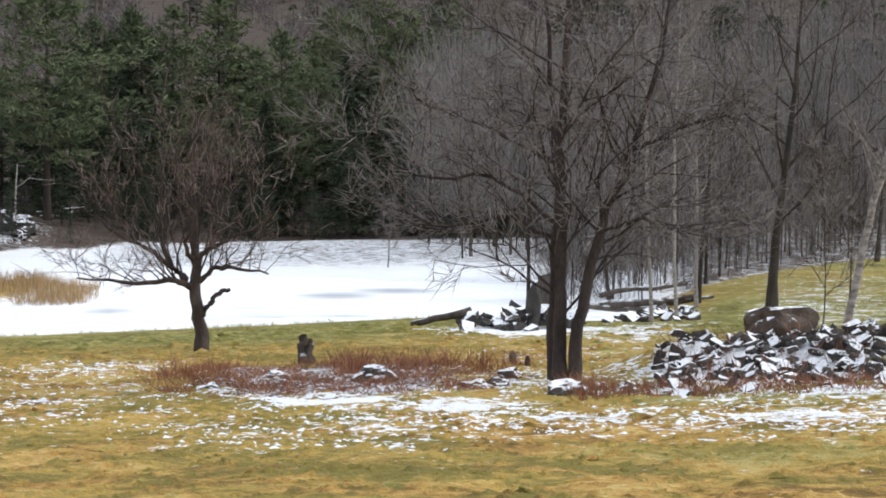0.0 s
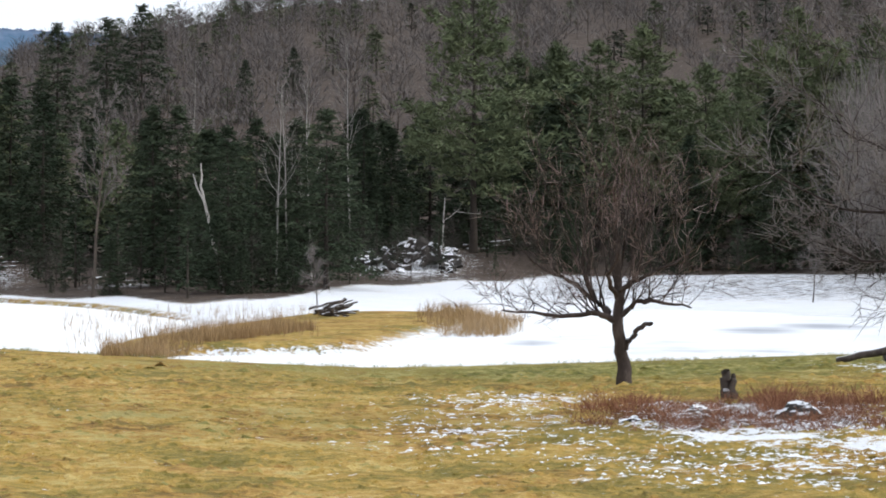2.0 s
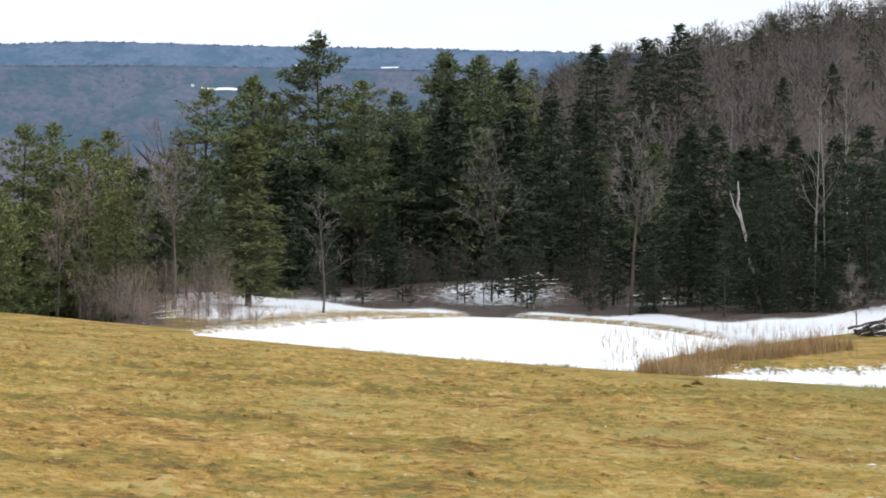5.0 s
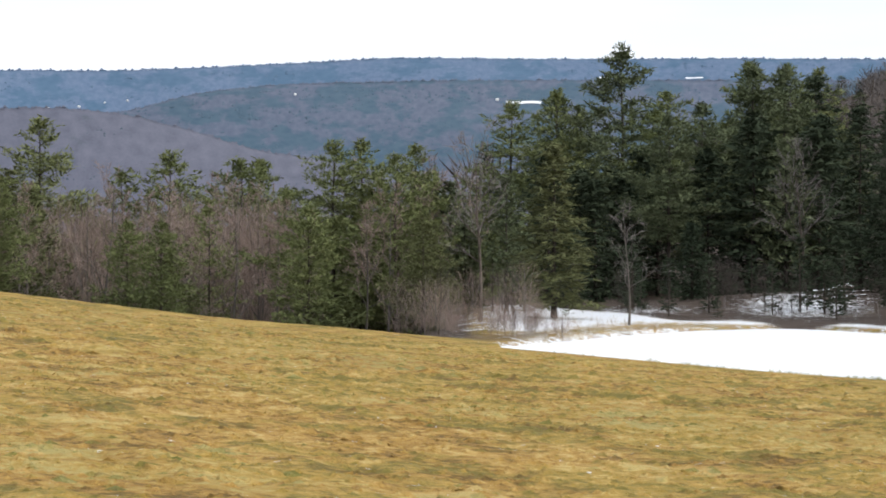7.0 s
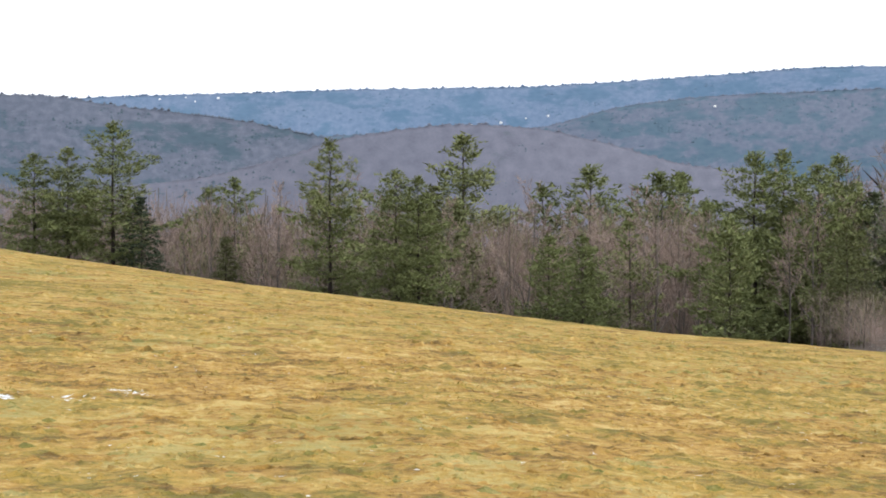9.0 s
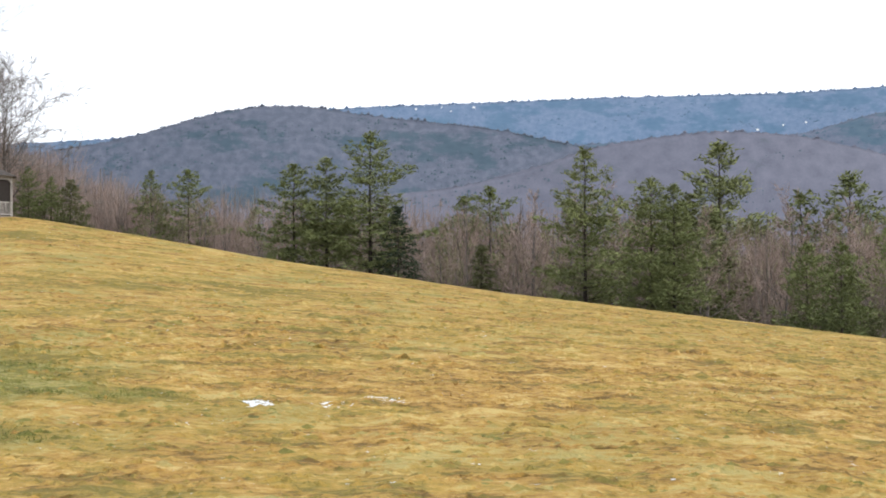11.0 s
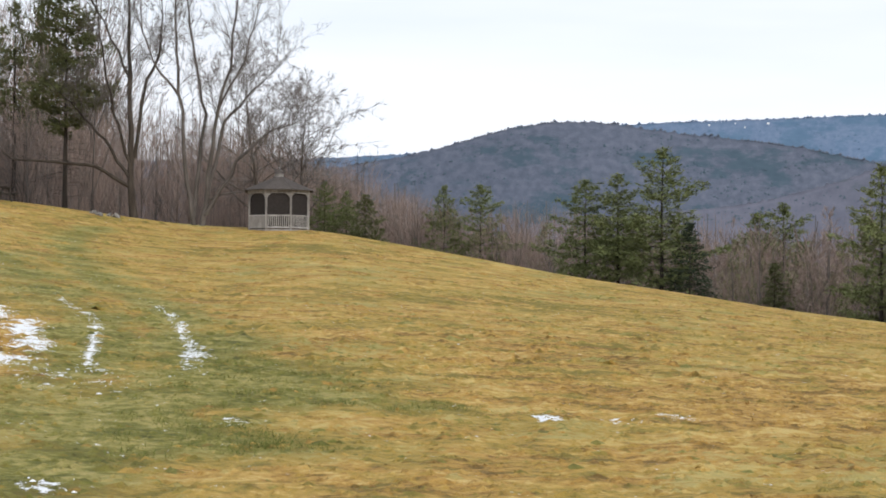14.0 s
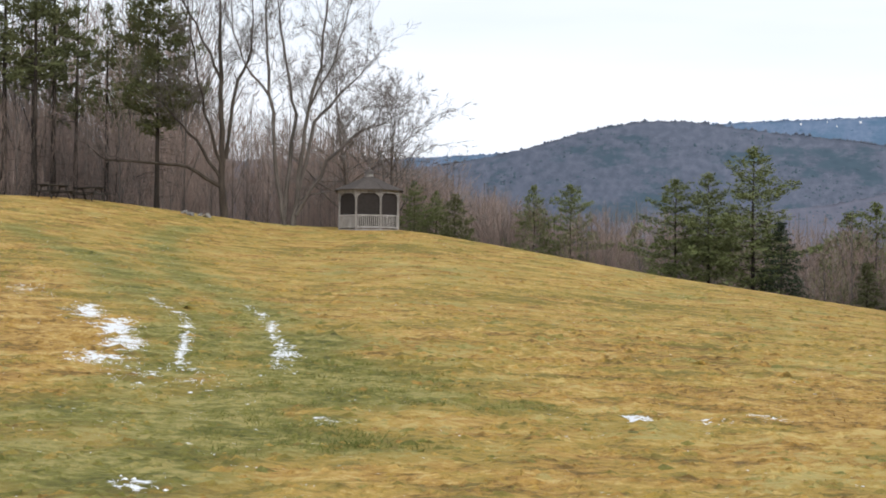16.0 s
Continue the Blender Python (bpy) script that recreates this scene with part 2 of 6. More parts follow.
    ln.new(mix(s_fac, mix(l_fac, mix(g_fac, straw, green), litter), snow), bsdf.inputs["Base Color"])
    bp = n.new("ShaderNodeBump")
    bp.inputs["Strength"].default_value, bp.inputs["Distance"].default_value = 0.9, 0.12
    ln.new(math2("ADD", fin, math2("MULTIPLY", tiny, 0.35)), bp.inputs["Height"])
    ln.new(bp.outputs["Normal"], bsdf.inputs["Normal"])
    return m


SNOW = mat("crusted_old_snow", [(0.8, 0.83, 0.88), (0.87, 0.88, 0.9)], 3, 0.6, 0.2, vary=0)
LAND = land_material()
ICE = mat("snow_covered_ice", [(0.5, 0.52, 0.55), (0.8, 0.82, 0.85), (0.87, 0.89, 0.91), (0.88, 0.9, 0.92), (0.88, 0.9, 0.92)], 0.05, 0.7, 0.15, (1, 1, 1), vary=0)


def wind_swept(m):
    """Grey ice showing where the wind has thinned the snow."""
    nt = m.node_tree
    n, ln = nt.nodes, nt.links
    bsdf = n["Principled BSDF"]
    src = bsdf.inputs["Base Color"].links[0].from_socket
    at_, co, ns = n.new("ShaderNodeAttribute"), n.new("ShaderNodeTexCoord"), n.new("ShaderNodeTexNoise")
    at_.attribute_name = "bare"
    mp = n.new("ShaderNodeMapping"); mp.inputs["Scale"].default_value = (0.5, 1.2, 1)
    ns.inputs["Scale"].default_value, ns.inputs["Detail"].default_value = 0.5, 6
    ln.new(co.outputs["Object"], mp.inputs["Vector"]); ln.new(mp.outputs["Vector"], ns.inputs["Vector"])
    ad = n.new("ShaderNodeMath"); ad.operation = "ADD"
    ln.new(at_.outputs["Fac"], ad.inputs[0]); ln.new(ns.outputs["Fac"], ad.inputs[1])
    r = n.new("ShaderNodeMapRange"); r.inputs["From Min"].default_value, r.inputs["From Max"].default_value = 0.8, 1.5
    ln.new(ad.outputs[0], r.inputs["Value"])
    mx = n.new("ShaderNodeMix"); mx.data_type = "RGBA"
    ln.new(r.outputs["Result"], mx.inputs["Factor"]); ln.new(src, mx.inputs["A"])
    mx.inputs["B"].default_value = (0.4, 0.42, 0.46, 1)
    ln.new(mx.outputs["Result"], bsdf.inputs["Base Color"])
    return m


wind_swept(ICE)


def woods_material(name, brown, green, share, scale):
    """Far woodland in haze-tinted colours: bare hardwood patches and evergreen patches, each with its crowns."""
    m = mat(name, brown, scale * 7, 0.95, 0, vary=0, span=0.22)
    nt = m.node_tree
    n, ln = nt.nodes, nt.links
    bsdf = n["Principled BSDF"]
    src = bsdf.inputs["Base Color"].links[0].from_socket
    co = n.new("ShaderNodeAttribute"); co.attribute_name = "lie"
    for link in list(ln):
        if link.from_socket.name == "Object" and link.to_node.bl_idname == "ShaderNodeMapping":
            ln.remove(link)
    for node in n:
        if node.bl_idname == "ShaderNodeMapping":
            ln.new(co.outputs["Vector"], node.inputs["Vector"])
    a = n.new("ShaderNodeTexNoise"); a.inputs["Scale"].default_value, a.inputs["Detail"].default_value = scale, 7
    a.inputs["Roughness"].default_value = 0.7
    c = n.new("ShaderNodeTexVoronoi"); c.inputs["Scale"].default_value = scale * 7
    mp = n.new("ShaderNodeMapping"); mp.inputs["Scale"].default_value = (0.8, 1, 1.3)
    ln.new(co.outputs["Vector"], mp.inputs["Vector"])
    ln.new(mp.outputs["Vector"], a.inputs["Vector"]); ln.new(mp.outputs["Vector"], c.inputs["Vector"])
    r = n.new("ShaderNodeMapRange"); r.inputs["From Min"].default_value, r.inputs["From Max"].default_value = share - 0.035, share + 0.035
    ln.new(a.outputs["Fac"], r.inputs["Value"])
    g = n.new("ShaderNodeValToRGB")
    g.color_ramp.elements[0].color, g.color_ramp.elements[1].color = (*green[0], 1), (*green[1], 1)
    ln.new(c.outputs["Distance"], g.inputs["Fac"])
    mx = n.new("ShaderNodeMix"); mx.data_type = "RGBA"
    ln.new(r.outputs["Result"], mx.inputs["Factor"]); ln.new(g.outputs["Color"], mx.inputs["A"]); ln.new(src, mx.inputs["B"])
    ln.new(mx.outputs["Result"], bsdf.inputs["Base Color"])
    return m


# The haze of distance is painted into these blue base colours.
HAZY_WOODS_FAR = woods_material("hazy_far_woods", [(0.085, 0.135, 0.22), (0.112, 0.165, 0.255), (0.14, 0.19, 0.28)], [(0.062, 0.122, 0.2), (0.082, 0.145, 0.225)], 0.48, 0.015)
HAZY_WOODS_MID = woods_material("valley_woods", [(0.078, 0.1, 0.15), (0.103, 0.124, 0.175), (0.13, 0.148, 0.2)], [(0.05, 0.092, 0.136), (0.072, 0.118, 0.16)], 0.5, 0.022)
# Nearer hills: brown woods greyed towards blue by painted haze.
HAZY_WOODS_NEAR = woods_material("mixed_hill_woods", [(0.06, 0.075, 0.106), (0.084, 0.098, 0.136), (0.115, 0.126, 0.168)], [(0.036, 0.062, 0.088), (0.052, 0.084, 0.112)], 0.45, 0.026)
HAZY_WOODS_KNOB = woods_material("bare_hill_woods", [(0.092, 0.098, 0.132), (0.115, 0.12, 0.158), (0.138, 0.14, 0.182)], [(0.055, 0.078, 0.09), (0.08, 0.102, 0.12)], 0.4, 0.02)

# Crown colours carry the same painted haze as the slopes below them.
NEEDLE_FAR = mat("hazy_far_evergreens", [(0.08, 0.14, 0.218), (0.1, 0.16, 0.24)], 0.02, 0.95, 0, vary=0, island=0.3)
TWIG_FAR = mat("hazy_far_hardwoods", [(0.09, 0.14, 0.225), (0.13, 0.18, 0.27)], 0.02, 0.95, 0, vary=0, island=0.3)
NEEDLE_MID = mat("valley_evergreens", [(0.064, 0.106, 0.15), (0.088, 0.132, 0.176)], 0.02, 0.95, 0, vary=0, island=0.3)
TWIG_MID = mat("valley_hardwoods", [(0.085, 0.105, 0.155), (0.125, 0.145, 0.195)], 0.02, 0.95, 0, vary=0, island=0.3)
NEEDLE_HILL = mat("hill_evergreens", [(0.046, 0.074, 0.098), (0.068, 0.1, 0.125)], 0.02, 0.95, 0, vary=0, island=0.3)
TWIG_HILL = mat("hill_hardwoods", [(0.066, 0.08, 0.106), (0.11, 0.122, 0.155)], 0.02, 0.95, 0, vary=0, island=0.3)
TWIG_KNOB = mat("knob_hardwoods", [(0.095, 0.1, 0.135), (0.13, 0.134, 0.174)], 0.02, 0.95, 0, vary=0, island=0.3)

# ---- lie of the land ----
POND = -1.5                                       # level of the frozen pond
B_CREST = [-40, -12, -6, -3, 0, 5, 10.5, 13.5, 18, 22.6, 25.7, 28.7, 31.6, 33.5, 40, 45, 51, 57, 64, 67, 70.5, 72.3, 74.7, 90, 120]
D_CREST = [50, 50, 52, 55, 57, 53, 50, 49, 52, 57, 61, 67, 74, 77, 82, 86, 95, 105, 118, 122, 120, 117, 112, 105, 100]
Z_CREST = [-1.0, -1.0, -1.25, -1.43, -1.44, -1.45, -1.45, -1.45, -1.45, -1.45, -1.45, -1.44, -1.42, -1.3, -0.68, 0.2, 1.35, 3.05, 5.85, 6.05, 6.9, 7.25, 7.15, 6.0, 4.0]
B_FAR = [-9, -6.5, -5, -3, 0, 5, 9.5, 12, 16, 17.5, 19, 21, 25, 28, 31.6, 34]
D_FAR = [40, 45, 62, 78, 84, 90, 92, 86, 72, 72, 79, 91, 103, 97, 81, 76]


def smooth(a, b, v):
    t = np.clip((v - a) / (b - a), 0, 1)
    return t * t * (3 - 2 * t)


def curve(b, xs, ys):
    """A rounded run through the stations xs, ys."""
    w = 1.0
    return sum(np.interp(b + k * w, xs, ys) for k in (-1, -0.5, 0, 0.5, 1)) / 5


def at(bearing, dist):
    return -dist * math.sin(radians(bearing)), dist * math.cos(radians(bearing))


SPIT = [at(16.8, 58.5), at(14.8, 67), at(12.9, 77)]


def spit_distance(x, y):
    best = np.full(np.shape(x), 1e9)
    for (ax, ay), (bx, by) in zip(SPIT, SPIT[1:]):
        t = np.clip(((x - ax) * (bx - ax) + (y - ay) * (by - ay)) / ((bx - ax) ** 2 + (by - ay) ** 2), 0, 1)
        best = np.minimum(best, np.hypot(x - ax - t * (bx - ax), y - ay - t * (by - ay)))
    return best


def mound(x, y, bearing, dist, radius, height):
    cx, cy = at(bearing, dist)
    return height * np.exp(-((x - cx) ** 2 + (y - cy) ** 2) / radius ** 2)


def ground(x, y):
    """Height of the land at x, y (numbers or arrays)."""
    x, y = np.asarray(x, float), np.asarray(y, float)
    d = np.hypot(x, y) + 1e-6
    b = np.degrees(np.arctan2(-x, y))
    b = np.where(b < -140, b + 360, b)
    dc, zc = curve(b, B_CREST, D_CREST), curve(b, B_CREST, Z_CREST)
    s = d / dc
    power = 1 + 0.95 * smooth(33, 60, b)
    lawn = zc * np.minimum(s, 1) ** power
    # pond side: bank, bed, far shore, meadow, wooded hill
    df = curve(b, B_FAR, D_FAR)
    bank = smooth(0, 1.2, d - dc) * 0.75
    rise = np.maximum(d - df, 0)
    back = np.where(df > dc + 3, smooth(-2.0, 2.0, d - df), 1.0)
    slope = np.interp(b, [-40, 0, 16, 23, 28, 34, 40], [0.195, 0.195, 0.161, 0.122, 0.07, 0.0, -0.05])
    shelf = np.interp(b, [-12, -7, -4, 0, 30], [0.03, 0.03, 0.015, 0.02, 0.013])
    meadow = POND + 0.12 + shelf * np.minimum(rise, 60) + slope * np.clip(d - 145, 0, 330) - 0.1 * np.clip(d - 520, 0, 400)
    pond = np.where(df > dc + 3, (zc - bank) * (1 - back) + meadow * back, np.maximum(zc, meadow) * smooth(0, 6, d - dc) + zc * (1 - smooth(0, 6, d - dc)))
    spit = POND + 0.3 - 0.9 * smooth(2.6, 5.8, spit_distance(x, y))
    pond = np.where(d > dc, np.maximum(pond, np.where(d < df + 4, spit, -99)), lawn)
    pond = pond + mound(x, y, 12.2, 126, 8, 1.1) + mound(x, y, 10.2, 138, 10, 1.3) + mound(x, y, 3.2, 112, 9, 0.55) + mound(x, y, 24.5, 126, 9, 1.0)
    pond = pond + mound(x, y, -6.5, 30.5, 0.8, 0.36) + mound(x, y, -8.2, 29.6, 1.1, 0.14) + mound(x, y, -10.2, 30.2, 1.2, 0.24) + mound(x, y, -12.0, 30.0, 1.3, 0.22)
    # valley side: the field rolls over and falls away
    over = np.maximum(d - dc, 0)
    valley = np.where(d > dc, zc + 0.03 * np.minimum(over, 6) - 0.11 * np.maximum(over - 4, 0), lawn)
    valley = np.maximum(valley, zc - 26 - 0.002 * d)
    w = smooth(33, 37.5, b)
    z = pond * (1 - w) + valley * w
    behind = smooth(95, 130, np.abs(b - 30))
    z = z * (1 - behind) + behind * (0.02 * np.minimum(d, 200))
    lawn_part = (1 - smooth(-3, 0, d - dc)) * smooth(3, 10, d) * (1 - 0.75 * smooth(40, 75, d))
    z = z + 0.05 * np.sin(x * 0.21 + 1.3) * np.sin(y * 0.17) * lawn_part
    for k, (kx, ky, ph) in enumerate(((2.9, 4.1, 0.4), (-4.3, 2.6, 1.9), (6.1, 1.7, 2.7), (1.3, -7.3, 0.9), (5.2, 6.4, 3.3), (-8.1, 4.9, 5.0))):
        z = z + (0.013 - 0.0013 * k) * np.sin(kx * x + ky * y + ph + 1.7 * np.sin(0.31 * x - 0.23 * y + k)) * lawn_part
    return z


def spot(bearing, dist, sink=0.0):
    x, y = at(bearing, dist)
    return x, y, float(ground(x, y)) - sink


def near_line(x, y, pts):
    """Distance of x, y from a run of (bearing, distance) stations."""
    run = [at(*p) for p in pts]
    best = np.full(np.shape(x), 1e9)
    for (ax, ay), (bx, by) in zip(run, run[1:]):
        t = np.clip(((x - ax) * (bx - ax) + (y - ay) * (by - ay)) / ((bx - ax) ** 2 + (by - ay) ** 2), 0, 1)
        best = np.minimum(best, np.hypot(x - ax - t * (bx - ax), y - ay - t * (by - ay)))
    return best


# wheel tracks that swing up the knoll towards the bench tables
TRACK_A = [(69.4, 109), (70.1, 101.4), (70.5, 89.7), (70.1, 78.8), (69.5, 69.7), (68.45, 63.5), (67.6, 53.5), (67.2, 42.8), (67.35, 33.9), (68.7, 27.0), (69.5, 23.1), (70.4, 18.9), (71.6, 16.8), (75, 13.5)]
TRACK_B = [(74.45, 93.4), (73.1, 82.2), (71.9, 76.4), (71.1, 65.3), (70.5, 57.2), (69.8, 51.6), (69.7, 42.8), (69.95, 33.3), (71.4, 28.7), (73.5, 23.3), (77, 19)]
DRIFTS = ((3.0, 24.6, 2.6, 1.5, 0.68), (-0.3, 23.4, 2.4, 1.5, 0.58), (9.5, 33.0, 3.0, 3.2, 0.37), (-3.5, 21.3, 5.0, 2.4, 0.42), (-9.5, 20.8, 6.0, 2.6, 0.44),
          (-11.0, 24.5, 5.0, 2.4, 0.46), (2.0, 20.5, 8.0, 3.6, 0.31), (10.0, 26.0, 5.0, 7.0, 0.25), (-2.2, 45.5, 2.6, 4.0, 0.75), (-5.0, 44.0, 2.4, 7.0, 0.42),
          (-8.8, 29.5, 3.8, 3.8, 0.85), (-10.5, 52.0, 3.2, 20.0, 0.27), (2.5, 28.0, 5.0, 3.0, 0.4), (-2.0, 28.5, 2.2, 3.4, 0.4), (12.3, 122, 1.6, 7, 0.6), (24.5, 118, 2.0, 8, 0.5), (29.0, 117, 2.0, 4, 0.35), (20.0, 110, 1.4, 3, 0.35), (-3.0, 36.0, 4.0, 5.0, 0.22),
          (57.5, 26.1, 0.42, 0.55, 0.62), (55.6, 26.2, 0.6, 0.5, 0.4), (54.1, 27.2, 0.6, 0.5, 0.4), (72.3, 50.5, 0.5, 3.2, 0.54), (71.6, 45.0, 0.6, 4.2, 0.6), (71.4, 40.0, 0.65, 4.0, 0.56), (72.0, 35.0, 0.9, 2.2, 0.5), (73.9, 58.0, 0.7, 3.0, 0.28), (65.9, 24.0, 0.8, 0.7, 0.27),
          (71.0, 17.3, 1.0, 0.6, 0.3), (67.0, 38.5, 0.4, 4.5, 0.42), (70.0, 31.0, 2.2, 4.0, 0.2))


def cover(x, y):
    """Layers on the land: snow, green grass, leaf litter."""
    d = np.hypot(x, y)
    b = np.degrees(np.arctan2(-x, y))
    dc, df = curve(b, B_CREST, D_CREST), curve(b, B_FAR, D_FAR)
    verge = np.interp(b, [-5, 0, 5, 9, 12, 13.5, 15, 16.5, 18, 20, 22.6, 26, 28.7, 31.6], [122, 126, 122, 116, 110, 108, 97, 88, 86, 95, 100, 105, 109, 122])
    wood = smooth(-2, 5, d - verge + 1.5 * np.sin(b * 2.1)) * (1 - smooth(32, 36, b))
    wood = np.maximum(wood, smooth(0, 14, d - dc - 12) * smooth(33, 37, b))
    wood = np.maximum(wood, smooth(84, 100, d) * (1 - smooth(-6, -3, b)))
    snow = np.zeros_like(d) + 0.12
    edge = np.where(b > -5.5, dc + 1.0, np.maximum(dc, 57.5 + (-5.5 - b) * 2.8))
    past = smooth(0, 3.0, d - edge) * (1 - smooth(31.8, 35.0 + 0.5 * np.sin(d * 0.9), b + 0.25 * np.sin(d * 1.7)))
    snow = np.maximum(snow, past * 0.9)
    speckle = smooth(90, 100, d) * (1 - smooth(8, 10, b))
    snow = snow - speckle * 0.3 * (snow > 0.5)
    end = np.maximum((1 - smooth(-5.5, 0.5, b)) * smooth(76, 86, d), (1 - smooth(-7.0, -5.0, b)) * smooth(0, 3, d - edge))
    snow = np.where(d < 135, snow * (1 - end) + end * np.minimum(snow, 0.4), snow)
    snow = np.where((wood > 0.3) & ((b > -1.5) | (d > 135)), np.minimum(snow, 0.85 - 0.72 * wood - 0.1 * smooth(136, 150, d)), snow)
    on_spit = 1 - smooth(2.6, 4.2, spit_distance(x, y))
    snow = snow * (1 - on_spit * 0.9 * (d < df + 3))
    berm = np.exp(-((d - df - np.interp(b, [26, 29], [1.5, 6.0])) / np.interp(b, [26, 29], [2.2, 7.0])) ** 2) * smooth(17.5, 19, b) * (1 - smooth(33, 34, b))
    snow = snow - 0.5 * berm
    # thin drifts on the lawn beside the stone heaps and the weedy bed
    for bear, dist, rb, rd, k in DRIFTS:
        snow = np.maximum(snow, 0.15 + k * np.exp(-((b - bear) / rb) ** 2 - ((d - dist) / rd) ** 2))
    in_r, in_l = near_line(x, y, TRACK_A), near_line(x, y, TRACK_B)
    rut = np.exp(-(np.minimum(in_r, in_l) / 0.19) ** 2)
    lane = np.exp(-(np.minimum(in_r, in_l) / 0.9) ** 2)
    snow = np.maximum(snow, rut * (0.4 * smooth(30, 36, d) * (1 - smooth(52, 66, d)) + 0.22))
    green = np.interp(b, [-4, 8, 14, 26], [0.3, 0.26, 0.12, 0.0]) * np.exp(-((d - dc + 4) / 7.0) ** 2) + 0.24 * lane
    for bear, dist, rb, rd, k in ((66.3, 36.0, 1.0, 8.0, 0.18), (64.9, 33.0, 1.6, 3.0, 0.2), (62.9, 28.4, 1.8, 1.6, 0.2), (74.0, 45.0, 1.6, 12.0, -0.5), (72.6, 40.0, 0.7, 4.0, -0.4), (53.0, 27.0, 2.0, 2.5, -0.3), (56.5, 33.0, 2.5, 4.0, -0.25), (50.5, 32.0, 2.0, 4.0, -0.25), (41.0, 26.0, 3.0, 4.0, -0.25), (33.0, 21.0, 3.0, 3.0, -0.25), (46.5, 40.0, 3.0, 6.0, -0.2), (66.8, 25.5, 0.8, 1.2, -0.3), (-3.0, 19.5, 5.0, 1.2, -0.35), (-8.0, 16.8, 5.0, 1.2, 0.2), (60.5, 26.8, 1.4, 1.2, 0.22), (67.6, 25.0, 1.2, 2.2, 0.25), (65.6, 24.2, 0.8, 0.7, 0.2), (4.0, 44.0, 6.0, 5.0, 0.2), (-9.0, 27.0, 6.0, 4.0, 0.22), (71.0, 22.0, 4.0, 6.0, 0.03)):
        green = green + k * np.exp(-((b - bear) / rb) ** 2 - ((d - dist) / rd) ** 2)
    between = np.exp(-((in_r + in_l - 3.5) / 3.0) ** 2) * smooth(15, 20, d)
    green = green + 0.16 * between * (1 - lane) * (0.5 + 0.5 * np.sin(3.2 * (in_r - in_l)))
    green = green + 0.1 * np.sin(0.9 * x + 1.6 * np.sin(0.35 * y)) * np.sin(0.8 * y + 1.3 * np.sin(0.3 * x)) * smooth(45, 56, b)
    green = green + 0.05
    litter = 0.7 * (1 - smooth(-7.0, -5.0, b)) * smooth(0, 2.5, d - edge) + wood + 0.35 * berm + 0.12 * smooth(30.5, 32, b) * (1 - smooth(34, 35, b)) * smooth(-1, 1, d - dc) + 0.7 * speckle + 0.8 * (1 - smooth(-3, 1, b)) * smooth(76, 84, d) + smooth(33, 34.5, b) * smooth(3, 9, d - dc)
    green = green + 0.16 * (1 - smooth(-8, -6, b)) * smooth(36, 44, d)
    bed = np.exp(-((b - 3.0) / 4.0) ** 4 - ((d - 29.0) / 4.0) ** 4) + 0.5 * np.exp(-((b + 8.8) / 3.5) ** 4 - ((d - 30) / 4.5) ** 4) + 0.8 * np.exp(-((b + 5.5) / 3.0) ** 2 - ((d - 25.5) / 0.9) ** 2)
    litter = np.maximum(litter, 0.75 * bed)
    snow = np.where(bed > 0.5, np.maximum(snow, 0.52), snow)
    return snow, green, litter


def grid_mesh(name, xs, ys, zs, material, wrap=False):
    """A sheet from 2-D arrays of x, y, z."""
    r, c = xs.shape
    me = bpy.data.meshes.new(name)
    co = np.stack([xs, ys, zs], -1).reshape(-1, 3)
    i = np.arange(r - 1)[:, None] * c + np.arange(c - 1)[None]
    quads = np.stack([i, i + 1, i + c + 1, i + c], -1).reshape(-1, 4)
    if wrap:
        i = np.arange(r - 1) * c
        quads = np.concatenate([quads, np.stack([i + c - 1, i, i + c, i + 2 * c - 1], -1)])
    me.vertices.add(len(co)); me.vertices.foreach_set("co", co.ravel())
    me.loops.add(quads.size); me.loops.foreach_set("vertex_index", quads.ravel().astype(np.int32))
    me.polygons.add(len(quads))
    me.polygons.foreach_set("loop_start", np.arange(0, quads.size, 4, dtype=np.int32))
    me.update(calc_edges=True); me.validate()
    me.polygons.foreach_set("use_smooth", np.ones(len(me.polygons), bool))
    me.materials.append(material)
    return new(name, me)


def raw_mesh(name, co, faces, material, parent=None, smooth_faces=True):
    """One mesh object from a vertex array and an array of equal-sided faces."""
    me = bpy.data.meshes.new(name)
    co, faces = np.asarray(co, float).reshape(-1, 3), np.asarray(faces, np.int32)
    k = faces.shape[1]
    me.vertices.add(len(co)); me.vertices.foreach_set("co", co.ravel())
    me.loops.add(faces.size); me.loops.foreach_set("vertex_index", faces.ravel())
    me.polygons.add(len(faces)); me.polygons.foreach_set("loop_start", np.arange(0, faces.size, k, dtype=np.int32))
    me.update(calc_edges=True)
    me.polygons.foreach_set("use_smooth", np.full(len(faces), smooth_faces))
    me.materials.append(material)
    ob = new(name, me)
    if parent:
        ob.parent = parent
    return ob


def part(name, bm, material, parent, label=""):
    me = bpy.data.meshes.new(name)
    bm.to_mesh(me); bm.free()
    me.materials.append(material)
    ob = new(name, me)
    ob.parent = parent
    return tagged(ob, label) if label else ob


def holder(name, m):
    ob = new(name)
    ob.matrix_world = m
    return ob


